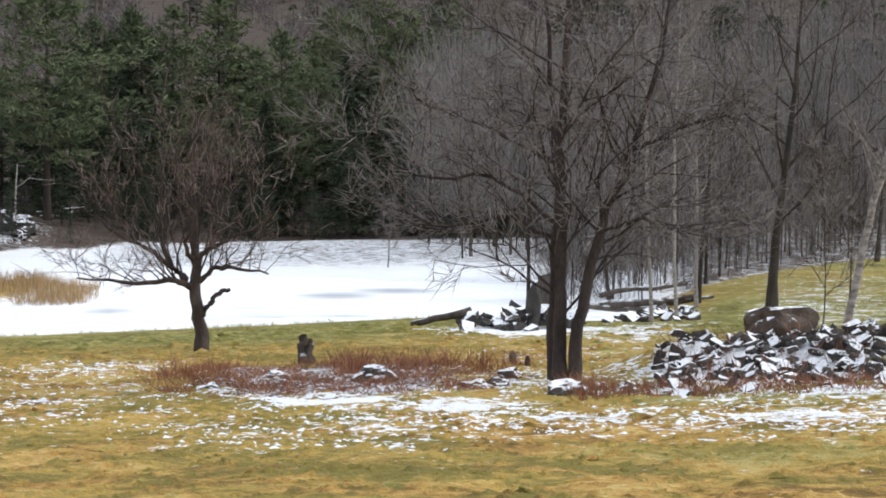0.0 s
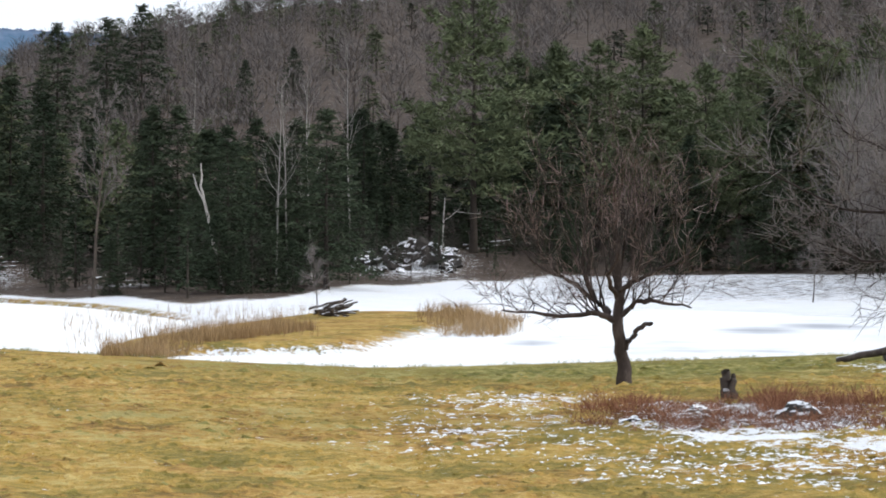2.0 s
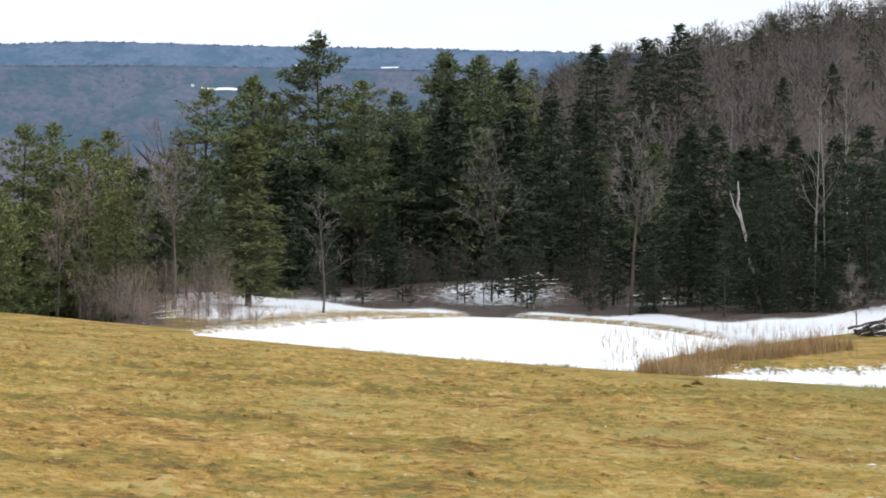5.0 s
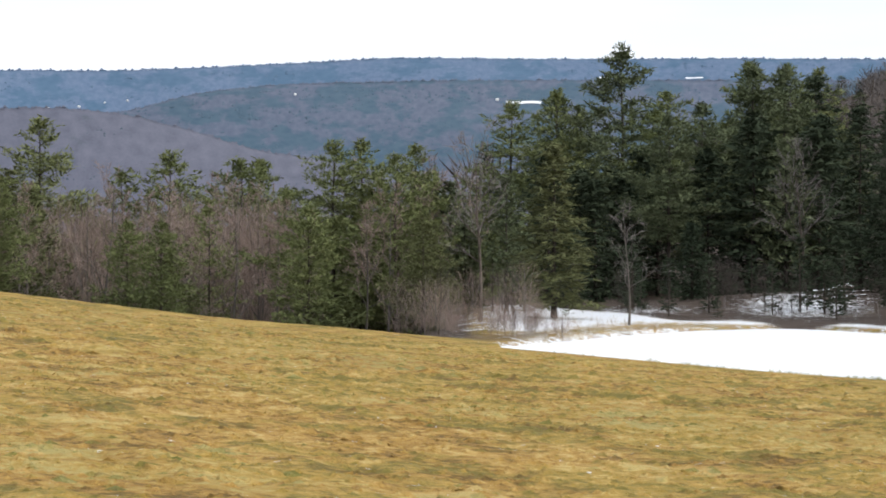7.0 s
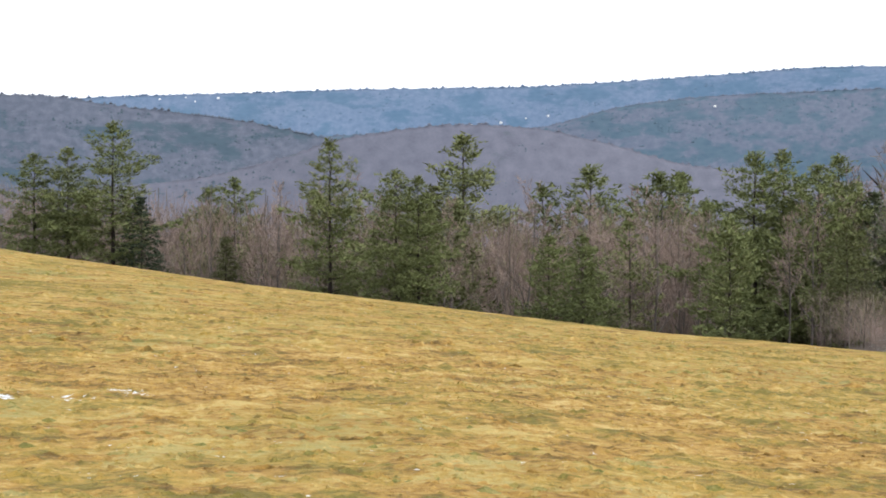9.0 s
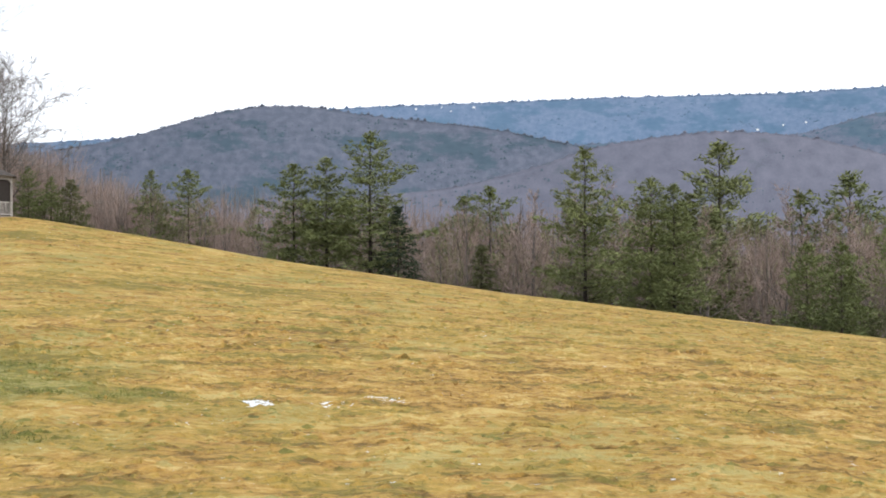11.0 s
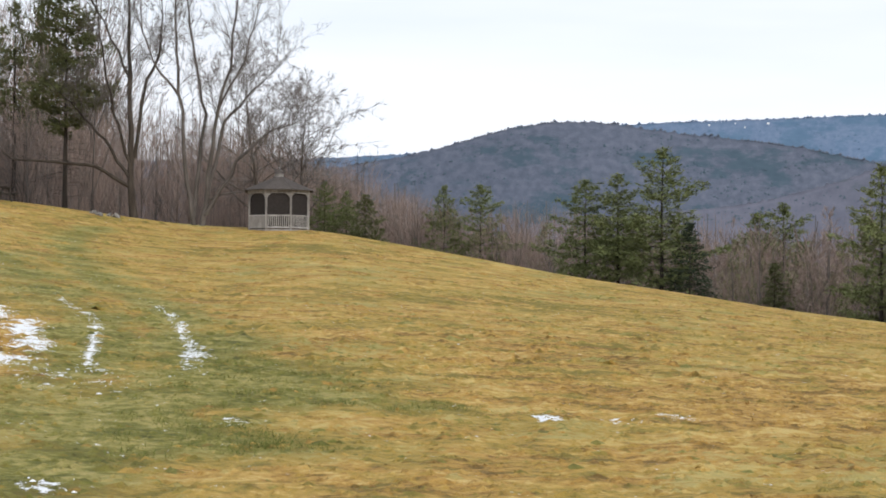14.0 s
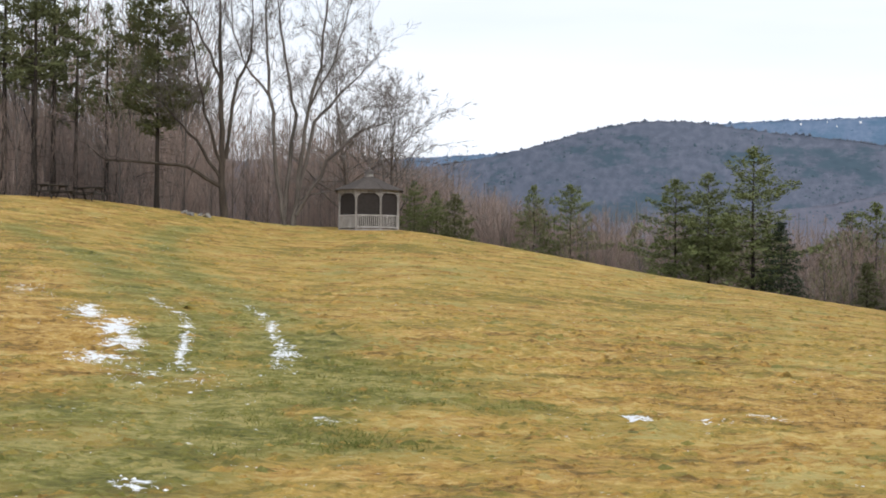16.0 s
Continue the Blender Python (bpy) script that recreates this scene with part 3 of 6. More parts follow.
bear = np.concatenate([np.arange(-180, -20, 8.0), np.arange(-20, -14, 1.0), np.arange(-14, 77, 0.32), np.arange(77, 84, 1.0), np.arange(84, 180, 8.0)])
dist = np.concatenate([[0.02, 2, 4, 6, 8], np.arange(9.5, 24, 0.4), np.arange(24, 70, 0.3), np.arange(70, 130, 0.8), np.geomspace(130, 600, 34), [800, 1200, 2000, 3200, 4600]])
BB, DD = np.meshgrid(bear, dist)
GX, GY = 0.4 - DD * np.sin(np.radians(BB)), DD * np.cos(np.radians(BB)) - 0.6
GZ = ground(GX, GY)
land = grid_mesh("ground", GX, GY, GZ, LAND, wrap=True)
tagged(land, "straw-coloured winter meadow with green patches and thin snow", "ground", kind="structure")
for key, values in zip(("snow", "green", "litter"), cover(GX.ravel(), GY.ravel())):
    layer_data = land.data.attributes.new(key, "FLOAT", "POINT")
    layer_data.data.foreach_set("value", values.astype(np.float32))

ib, idd = np.meshgrid(np.arange(-9, 33.1, 0.5), np.linspace(44, 108, 130))
IX, IY = -idd * np.sin(np.radians(ib)), idd * np.cos(np.radians(ib))
pond_ice = grid_mesh("pond_ice", IX, IY, np.full(IX.shape, POND), ICE)
bare_ice = np.zeros(IX.size)
for bb_, dd_, rb_, rd_ in ((2.9, 72.0, 1.3, 4.0), (1.3, 75.5, 1.5, 3.4), (9.0, 62.0, 0.8, 2.0)):
    bare_ice = np.maximum(bare_ice, np.exp(-((ib.ravel() - bb_) / rb_) ** 2 - ((idd.ravel() - dd_) / rd_) ** 2))
ice_layer = pond_ice.data.attributes.new("bare", "FLOAT", "POINT")
ice_layer.data.foreach_set("value", bare_ice.astype(np.float32))
tagged(pond_ice, "frozen pond with unbroken white snow on its ice", "pond", kind="structure")


# ---- far hills ----
def hill(name, label, base_dist, depth, bearings, lifts, material, rough, seed, crowns, leafy, needles, twigs):
    """A wooded ridge: bearings and the angles to which its crest rises."""
    bs = np.arange(bearings[0], bearings[-1], 0.09)
    el = sum(np.interp(bs + k, bearings, lifts) for k in (-0.5, 0, 0.5)) / 3
    rows = np.linspace(0, 1, 36)
    xs, ys, zs = [], [], []
    for v in rows:
        dd = base_dist + depth * v
        top = np.tan(np.radians(el)) * (base_dist + depth) + EYE
        zz = -45 + (top + 45) * (v ** 0.8)
        xs.append(-dd * np.sin(np.radians(bs))); ys.append(dd * np.cos(np.radians(bs))); zs.append(zz + 0 * bs)
    back = base_dist + depth * 1.4
    xs.append(-back * np.sin(np.radians(bs))); ys.append(back * np.cos(np.radians(bs))); zs.append(0 * bs - 60)
    xs, ys, zs = np.array(xs), np.array(ys), np.array(zs)
    rng = np.random.default_rng(seed)
    jag = rng.random(xs.shape)
    zs[1:-1] += (0.3 * (jag ** 3 - 0.25))[1:-1]
    zs[-2] += rough * (jag[-2] ** 3 - 0.25)
    roll = np.array([[noise.noise(Vector((x / 260, y / 260, seed))) for x, y in zip(rx, ry)] for rx, ry in zip(xs[:, ::6], ys[:, ::6])])
    roll = np.array([np.interp(np.arange(xs.shape[1]), np.arange(xs.shape[1])[::6], r) for r in roll])
    zs[1:-2] += roll[1:-2] * depth * 0.045 * np.sin(np.linspace(0, np.pi, len(zs)))[1:-2, None]
    ob = grid_mesh(name, xs, ys, zs, material)
    lie = ob.data.attributes.new("lie", "FLOAT_VECTOR", "POINT")
    arc = 0 * xs + (base_dist + depth / 2) * np.radians(bs)[None]
    lie.data.foreach_set("vector", np.stack([arc, 0 * arc, zs], -1).astype(np.float32).ravel())
    tagged(ob, label, "hill", kind="structure")
    # crowns of single trees over the slope and along the crest
    count = int(2 * crowns * (bearings[-1] - bearings[0]))
    row = np.where(rng.random(count) < 0.07, len(rows) - 1, (len(rows) * rng.random(count) ** 0.7).astype(int).clip(2, len(rows) - 1))
    col = rng.integers(0, len(bs), count)
    part_way = rng.random(count)
    px, py, pz = (v[row, col] + (v[row - 1, col] - v[row, col]) * part_way * (row < len(rows) - 1) for v in (xs, ys, zs))
    patch = np.array([noise.noise(Vector((x / 70, y / 70, z / 30 + seed))) for x, y, z in zip(px, py, pz)])
    ever = patch + rng.normal(0, 0.1, count) > leafy
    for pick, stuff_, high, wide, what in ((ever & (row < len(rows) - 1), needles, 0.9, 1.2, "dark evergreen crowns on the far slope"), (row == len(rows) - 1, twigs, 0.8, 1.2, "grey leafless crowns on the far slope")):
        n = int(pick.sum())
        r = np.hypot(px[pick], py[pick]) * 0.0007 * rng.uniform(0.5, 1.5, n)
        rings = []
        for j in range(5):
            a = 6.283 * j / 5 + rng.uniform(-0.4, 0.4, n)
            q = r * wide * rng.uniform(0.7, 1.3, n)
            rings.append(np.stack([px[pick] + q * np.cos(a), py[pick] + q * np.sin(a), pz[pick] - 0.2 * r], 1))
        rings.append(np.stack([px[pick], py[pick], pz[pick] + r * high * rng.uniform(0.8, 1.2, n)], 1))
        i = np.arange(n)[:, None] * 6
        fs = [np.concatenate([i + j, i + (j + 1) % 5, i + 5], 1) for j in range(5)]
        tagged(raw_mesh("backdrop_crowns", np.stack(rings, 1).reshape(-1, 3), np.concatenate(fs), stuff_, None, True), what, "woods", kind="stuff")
    return ob


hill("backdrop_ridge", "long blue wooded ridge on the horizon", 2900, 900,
     [18, 23, 27, 31, 35.5, 39.3, 43, 48, 53, 55, 58, 61, 64, 70, 80], [5.3, 5.45, 5.54, 5.56, 5.62, 5.4, 5.22, 5.17, 5.02, 4.95, 4.7, 4.12, 3.94, 3.8, 3.7], HAZY_WOODS_FAR, 1.6, 3, 45, 0.05, NEEDLE_FAR, TWIG_FAR)
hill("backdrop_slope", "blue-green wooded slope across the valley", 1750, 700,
     [18, 24, 29.4, 34, 38.5, 40.8, 43, 46, 49, 54, 60], [4.8, 4.9, 4.98, 5.0, 4.9, 4.66, 4.05, 4.0, 3.9, 3.6, 3.2], HAZY_WOODS_MID, 1.4, 5, 80, -0.05, NEEDLE_MID, TWIG_MID)
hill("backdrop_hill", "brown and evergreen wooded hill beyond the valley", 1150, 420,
     [40, 45, 48.4, 51.4, 54.4, 55.5, 56.5, 58, 59.5, 61, 64, 70, 80], [3.0, 3.4, 3.8, 4.42, 4.72, 4.9, 5.02, 4.95, 4.57, 4.12, 3.6, 3.3, 3.0], HAZY_WOODS_NEAR, 1.5, 8, 110, 0.05, NEEDLE_HILL, TWIG_HILL)
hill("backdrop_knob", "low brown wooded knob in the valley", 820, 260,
     [20, 30, 36, 37.8, 39.3, 40.8, 42.9, 44.5, 46, 48.4, 50, 52, 58], [2.2, 2.4, 2.6, 2.9, 3.1, 3.6, 4.1, 4.22, 4.19, 3.85, 3.3, 2.8, 2.2], HAZY_WOODS_KNOB, 1.0, 11, 60, 0.3, NEEDLE_HILL, TWIG_KNOB)

# ---- trees ----
class Wood:
    """Collects tapered limbs (tubes) and thin twigs as vertices and faces."""

    def __init__(self, seed):
        self.rng = random.Random(seed)
        self.v, self.f, self.tv, self.tf = [], [], [], []

    def tube(self, pts, radii, sides):
        base = len(self.v)
        for i, p in enumerate(pts):
            ax = (pts[min(i + 1, len(pts) - 1)] - pts[max(i - 1, 0)]).normalized()
            u = ax.orthogonal().normalized()
            w = ax.cross(u)
            for k in range(sides):
                a = 2 * math.pi * k / sides
                self.v.append(p + (u * math.cos(a) + w * math.sin(a)) * radii[i])
        for i in range(len(pts) - 1):
            for k in range(sides):
                a, b = base + i * sides + k, base + i * sides + (k + 1) % sides
                self.f.append((a, b, b + sides, a + sides))

    def twig(self, p, q, r):
        u = (q - p).orthogonal().normalized() * r
        u.rotate(Matrix.Rotation(self.rng.uniform(0, 3.14), 3, (q - p).normalized()))
        k = len(self.tv)
        self.tv += [p + u, p - u, q]
        self.tf.append((k, k + 1, k + 2))

    def jitter(self, k):
        g = self.rng.gauss
        return Vector((g(0, k), g(0, k), g(0, k)))

    def limb(self, p, d, length, r, level, kids, lift=0.15, bend=0.12, twigs=5, tip=0.25, wide=0.75, fine=1.0):
        """A limb and, along its outer part, finer limbs, down to twigs at level 0."""
        n = 6 if level >= 2 else 4
        pts, radii, dirs = [p.copy()], [r], [d.copy()]
        step = length / n
        for i in range(n):
            d = (d + self.jitter(bend) + Vector((0, 0, lift * 0.35))).normalized()
            p = p + d * step
            pts.append(p); radii.append(r * (1 - (1 - tip) * (i + 1) / n)); dirs.append(d)
        self.tube(pts, radii, 6 if r > 0.08 else (4 if r > 0.025 else 3))
        R = self.rng
        if level > 0:
            for k in range(kids):
                t = 0.25 + 0.75 * (k + R.random()) / kids
                i = min(int(t * n), n - 1)
                q = pts[i].lerp(pts[i + 1], t * n - i)
                side = (dirs[i].orthogonal().normalized() * 1.0)
                side.rotate(Matrix.Rotation(R.uniform(0, 2 * math.pi), 3, dirs[i]))
                nd = (dirs[i] * R.uniform(0.55, 1.0) + side * wide * R.uniform(0.7, 1.2)).normalized()
                self.limb(q, nd, length * R.uniform(0.42, 0.68) * (1.15 - 0.4 * t), max(radii[i] * R.uniform(0.45, 0.65), 0.006), level - 1, kids, lift, bend * 1.25, twigs, tip, wide, fine)
        for k in range(twigs):
            t = R.uniform(0.2, 1.0)
            i = min(int(t * n), n - 1)
            q = pts[i].lerp(pts[i + 1], t * n - i)
            nd = (dirs[i] + self.jitter(0.55) + Vector((0, 0, 0.2))).normalized()
            self.twig(q, q + nd * (0.35 + 0.65 * R.random()) * min(1.6, max(0.5, length * 0.5)), fine * max(0.006, min(0.014, radii[-1] * 0.8)))

    def done(self, name, bark, twig, label, category="tree", m=None, group=""):
        top = holder(name, m or Matrix())
        quads = np.array(self.f, np.int32)
        raw_mesh("trunk", [tuple(v) for v in self.v], quads, bark, top)
        if self.tf:
            tagged(raw_mesh("crown", [tuple(v) for v in self.tv], np.array(self.tf, np.int32), twig, top), kind="stuff")
        return tagged(top, label, category, group)


def bare_tree(seed, height, r, name="bare_tree", bark=None, twig=None, label="leafless grey-brown hardwood at the wood's edge",
              clear=0.3, spread=0.45, limbs=14, level=2, kids=4, twigs=4, m=None, lean=0.03, group="", stems=1, lift=0.25, fine=1.0):
    w = Wood(seed)
    R = w.rng
    for s in range(stems):
        d = (Vector((R.gauss(0, lean), R.gauss(0, lean), 1)) + (Vector((math.cos(s * 2.4), math.sin(s * 2.4), 0)) * 0.16 if stems > 1 else Vector())).normalized()
        p = Vector((0.18 * math.cos(s * 2.4) * (stems > 1), 0.18 * math.sin(s * 2.4) * (stems > 1), -0.25))
        n = 10
        h = height * (1 if s == 0 else R.uniform(0.8, 0.97))
        pts, radii = [p.copy()], [r * 1.35]
        for i in range(n):
            d = (d + w.jitter(0.035) + Vector((0, 0, 0.05))).normalized()
            p = p + d * (h + 0.25) / n
            pts.append(p); radii.append(r * max(0.06, 1 - 0.94 * (i + 1) / n))
        w.tube(pts, radii, 8)
        for k in range(limbs):
            t = clear + (0.97 - clear) * (k + R.random()) / limbs
            i = min(int(t * n), n - 1)
            q = pts[i].lerp(pts[i + 1], t * n - i)
            a = k * 2.4 + R.uniform(-0.5, 0.5)
            up = R.uniform(0.45, 0.95) + 0.5 * t
            nd = Vector((math.cos(a), math.sin(a), up)).normalized()
            w.limb(q, nd, height * spread * (1.1 - 0.75 * t) * R.uniform(0.7, 1.1), max(0.012, radii[i] * 0.5), level, kids, lift, 0.14, twigs, fine=fine)
    return w.done(name, bark or BARK, twig or TWIG, label, "tree", m, group)


def plume_leaves(rng, points, ways, size, per, flat, lift, broad):
    """Tufts of needles at points: per short leaves each, fanned round the way of the shoot."""
    n = len(points)
    p = np.repeat(points, per, 0) + rng.normal(0, size * 0.4, (n * per, 3)) * np.array([1, 1, 0.6])
    d = np.repeat(ways, per, 0) * 0.5 + rng.normal(0, 0.8, (n * per, 3)) * np.array([1, 1, flat]) + np.array([0, 0, lift])
    d /= np.linalg.norm(d, axis=1)[:, None] + 1e-9
    side = np.cross(d, rng.normal(0, 1, (n * per, 3)))
    side /= np.linalg.norm(side, axis=1)[:, None] + 1e-9
    ln = size * rng.uniform(0.55, 1.3, (n * per, 1))
    wd = ln * broad * rng.uniform(0.7, 1.3, (n * per, 1))
    co = np.stack([p - d * ln * 0.25 + side * wd, p - d * ln * 0.25 - side * wd, p + d * ln * 0.85], 1).reshape(-1, 3)
    return co, np.arange(n * per * 3).reshape(-1, 3)


def conifer(seed, height=16.0, width=5.2, clear=0.25, style="pine", name="pine_tree", needles=None, label="", m=None, tufts=1100, per=5, size=0.5, dead=10, spire=0.62, gappy=0.16, broad=0.13, fluff=0.1):
    """An evergreen: straight trunk and whorls of limbs, each carrying a flat plume of needle tufts."""
    w = Wood(seed)
    R, rng = w.rng, np.random.default_rng(seed)
    n = 8
    r0 = height * 0.0125
    pts = [Vector((R.gauss(0, 0.04) * i / n, R.gauss(0, 0.04) * i / n, -0.3 + (height + 0.1) * i / n)) for i in range(n + 1)]
    w.tube(pts, [r0 * max(0.05, 1 - 0.95 * i / n) * (1.25 if i == 0 else 1) for i in range(n + 1)], 6)
    for k in range(dead):
        a, zz = R.uniform(0, 6.3), height * R.uniform(0.08, clear + 0.08)
        w.limb(Vector((0, 0, zz)), Vector((math.cos(a), math.sin(a), R.uniform(-0.25, 0.2))).normalized(), width * R.uniform(0.15, 0.38), 0.018, 0, 0, -0.1, 0.1, 3)
    limbs = []
    z = height * clear
    tier = 0
    while z < height * 0.985:
        t = (z / height - clear) / (1 - clear)
        swell = 0.86 + 0.2 * math.sin(tier * 1.9 + seed)
        if style == "pine":
            prof, rise, step = swell * (1 - t) ** spire * min(1, 0.6 + 1.8 * t) * (1.0 if t < 0.8 else 1.0 - 0.8 * (t - 0.8)), 0.02 + 0.6 * t * t, R.uniform(0.045, 0.075)
        else:
            prof, rise, step = (0.93 + 0.1 * math.sin(tier * 2.3 + seed)) * (1 - t) ** spire * min(1, 0.8 + t), -0.12 + 0.4 * t, R.uniform(0.034, 0.05)
        a0, count = R.uniform(0, 6.3), R.randint(5, 7)
        for k in range(count):
            if R.random() < gappy:
                continue
            a = a0 + 6.283 * k / count + R.uniform(-0.3, 0.3)
            limbs.append((z + R.uniform(-0.02, 0.02) * height, a, max(0.3, width / 2 * prof * R.uniform(0.6, 1.22)), rise + R.uniform(-0.1, 0.12), t))
        z += step * height * (1 - 0.45 * t)
        tier += 1
    whole = sum(v[2] ** 1.5 for v in limbs)
    points, ways = [], []
    for z, a, length, rise, t in limbs:
        ca, sa = math.cos(a), math.sin(a)
        curl = 0.16 if style == "pine" else -0.2

        def along(q):
            return Vector((ca * length * q, sa * length * q, z + length * (rise * q + curl * q * q)))
        w.tube([Vector((0, 0, z)), along(0.9)], [max(0.012, r0 * 0.2 * (1 - t) + 0.01), 0.006], 3)
        for j in range(max(3, int(tufts * length ** 1.5 / whole))):
            q = 0.18 + 0.84 * R.random() ** 0.7
            v = R.uniform(-1, 1)
            half = length * 0.42 * math.sin(min(1.0, 0.25 + q * 0.75) * 2.6) + 0.08
            c = along(q) + Vector((-sa * v * half, ca * v * half, R.gauss(0, fluff * min(1, length / 2.5)) - 0.1 * abs(v) * half))
            points.append(tuple(c))
            ways.append((ca - sa * v * 0.8, sa + ca * v * 0.8, rise + curl))
    for k in range(14):
        points.append((R.gauss(0, 0.1), R.gauss(0, 0.1), height - 0.06 * height * R.random())); ways.append((R.gauss(0, 0.4), R.gauss(0, 0.4), 0.8))
    co, fs = plume_leaves(rng, np.array(points), np.array(ways), size, per, 0.7 if style == "pine" else 0.5, 0.3 if style == "pine" else -0.1, broad)
    top = holder(name, m or Matrix())
    raw_mesh("trunk", [tuple(v) for v in w.v], np.array(w.f, np.int32), BARK_DARK, top)
    if w.tf:
        tagged(raw_mesh("deadwood", [tuple(v) for v in w.tv], np.array(w.tf, np.int32), BARK_DARK, top), kind="stuff")
    tagged(raw_mesh("crown", co, fs, needles or NEEDLE, top, smooth_faces=False), kind="stuff")
    return tagged(top, label, "tree")


PINES = [conifer(20 + i, 16, (8.6, 9.6, 8.8, 10.0)[i], (0.26, 0.16, 0.34, 0.22)[i], "pine", "pine_tree", NEEDLE,
                 "tall green white pine in tiers with bare lower trunk", tufts=1300, per=6, size=0.4, broad=0.15, spire=0.7, fluff=0.2) for i in range(4)]
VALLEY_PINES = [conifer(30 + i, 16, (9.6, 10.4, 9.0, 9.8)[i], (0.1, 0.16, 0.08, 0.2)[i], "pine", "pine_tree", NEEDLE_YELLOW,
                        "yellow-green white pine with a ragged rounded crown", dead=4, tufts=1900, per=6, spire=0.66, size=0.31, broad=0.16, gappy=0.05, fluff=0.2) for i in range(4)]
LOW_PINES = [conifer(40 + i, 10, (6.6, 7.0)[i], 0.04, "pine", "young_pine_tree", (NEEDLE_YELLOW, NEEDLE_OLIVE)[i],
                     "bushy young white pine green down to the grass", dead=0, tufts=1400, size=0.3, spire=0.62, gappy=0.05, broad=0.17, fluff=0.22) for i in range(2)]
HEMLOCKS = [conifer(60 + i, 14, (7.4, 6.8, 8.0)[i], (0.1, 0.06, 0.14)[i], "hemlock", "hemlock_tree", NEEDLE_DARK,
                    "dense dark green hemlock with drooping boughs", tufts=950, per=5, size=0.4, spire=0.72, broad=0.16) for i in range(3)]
SPRUCES = [conifer(80 + i, 12, (4.6, 5.4)[i], (0.1, 0.05)[i], "hemlock", "spruce_tree", NEEDLE_OLIVE,
                   "olive green pointed spruce at the edge of the wood", tufts=1000, size=0.4) for i in range(2)]
KNOLL_PINES = [conifer(46 + i, 20, (6.2, 8.6)[i], (0.52, 0.36)[i], "pine", "pine_tree", NEEDLE_OLIVE,
                       "tall pine on the knoll with dead branches below its crown", spire=(0.62, 0.45)[i], fluff=0.25, tufts=(380, 1900)[i], size=0.4, per=6, gappy=(0.35, 0.06)[i], dead=(40, 60)[i], broad=0.15) for i in range(2)]
BARES = [bare_tree(100 + i, 12, (0.13, 0.11, 0.15, 0.1, 0.12)[i], clear=(0.3, 0.4, 0.25, 0.2, 0.35)[i], spread=(0.4, 0.32, 0.45, 0.36, 0.3)[i], limbs=14, level=1, kids=4, twigs=14,
                   twig=TWIG, lift=0.4, fine=3.3) for i in range(5)]
RED_BARES = [bare_tree(110 + i, 12, (0.11, 0.1, 0.12, 0.1)[i], clear=(0.22, 0.3, 0.16, 0.2)[i], spread=(0.36, 0.3, 0.4, 0.33)[i], limbs=14, level=1, kids=5, twigs=14,
                       twig=TWIG_RED, bark=BARK_PALE, lift=0.5, fine=2.8, label="leafless reddish-brown hardwood below the field") for i in range(4)]
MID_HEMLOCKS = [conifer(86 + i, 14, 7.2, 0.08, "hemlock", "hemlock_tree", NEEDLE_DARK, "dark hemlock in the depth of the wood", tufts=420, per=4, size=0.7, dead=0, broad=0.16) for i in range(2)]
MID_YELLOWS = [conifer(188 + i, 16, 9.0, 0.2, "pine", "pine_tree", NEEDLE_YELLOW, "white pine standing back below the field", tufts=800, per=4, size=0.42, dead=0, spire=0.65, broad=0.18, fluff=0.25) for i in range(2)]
MID_PINES = [conifer(88 + i, 16, 8.6, 0.22, "pine", "pine_tree", NEEDLE, "white pine standing back in the wood", tufts=520, per=4, size=0.6, dead=0, broad=0.18, spire=0.7, fluff=0.3) for i in range(2)]
BIRCHES = [bare_tree(130 + i, 12, 0.09, "birch_tree", BIRCH, TWIG, "slender leafless birch with white bark among the evergreens", (0.45, 0.35)[i], 0.28, 10, 1, 4, 8, lift=0.4, fine=1.6) for i in range(2)]
NOMINAL = {}
for group_list, nominal in ((PINES, 16), (KNOLL_PINES, 20), (VALLEY_PINES, 16), (LOW_PINES, 10), (HEMLOCKS, 14), (SPRUCES, 12), (BARES, 12), (BIRCHES, 12), (RED_BARES, 12), (MID_HEMLOCKS, 14), (MID_PINES, 16), (MID_YELLOWS, 16)):
    for o in group_list:
        NOMINAL[o.name] = nominal
USED = set()


def plant(kinds, bearing, dist, top, seed, squeeze=1.0):
    """Stand one of kinds on the land, with its tip at the height top."""
    R = random.Random(seed)
    src = kinds[seed % len(kinds)]
    x, y, z = spot(bearing, dist, 0.05)
    s = (top - z) / NOMINAL[src.name]
    m = pose(x, y, z, 0, 0, R.uniform(0, 360)) @ Matrix.Diagonal((s * squeeze, s * squeeze, s, 1))
    if src.name not in USED:
        USED.add(src.name)
        src.matrix_world = m
        return src
    return copy_thing_at(src, m)


def copy_thing_at(src, m):
    keep = src.matrix_basis.copy()
    src.matrix_basis = Matrix()
    made = copy_thing(src, m)
    src.matrix_basis = keep
    return made


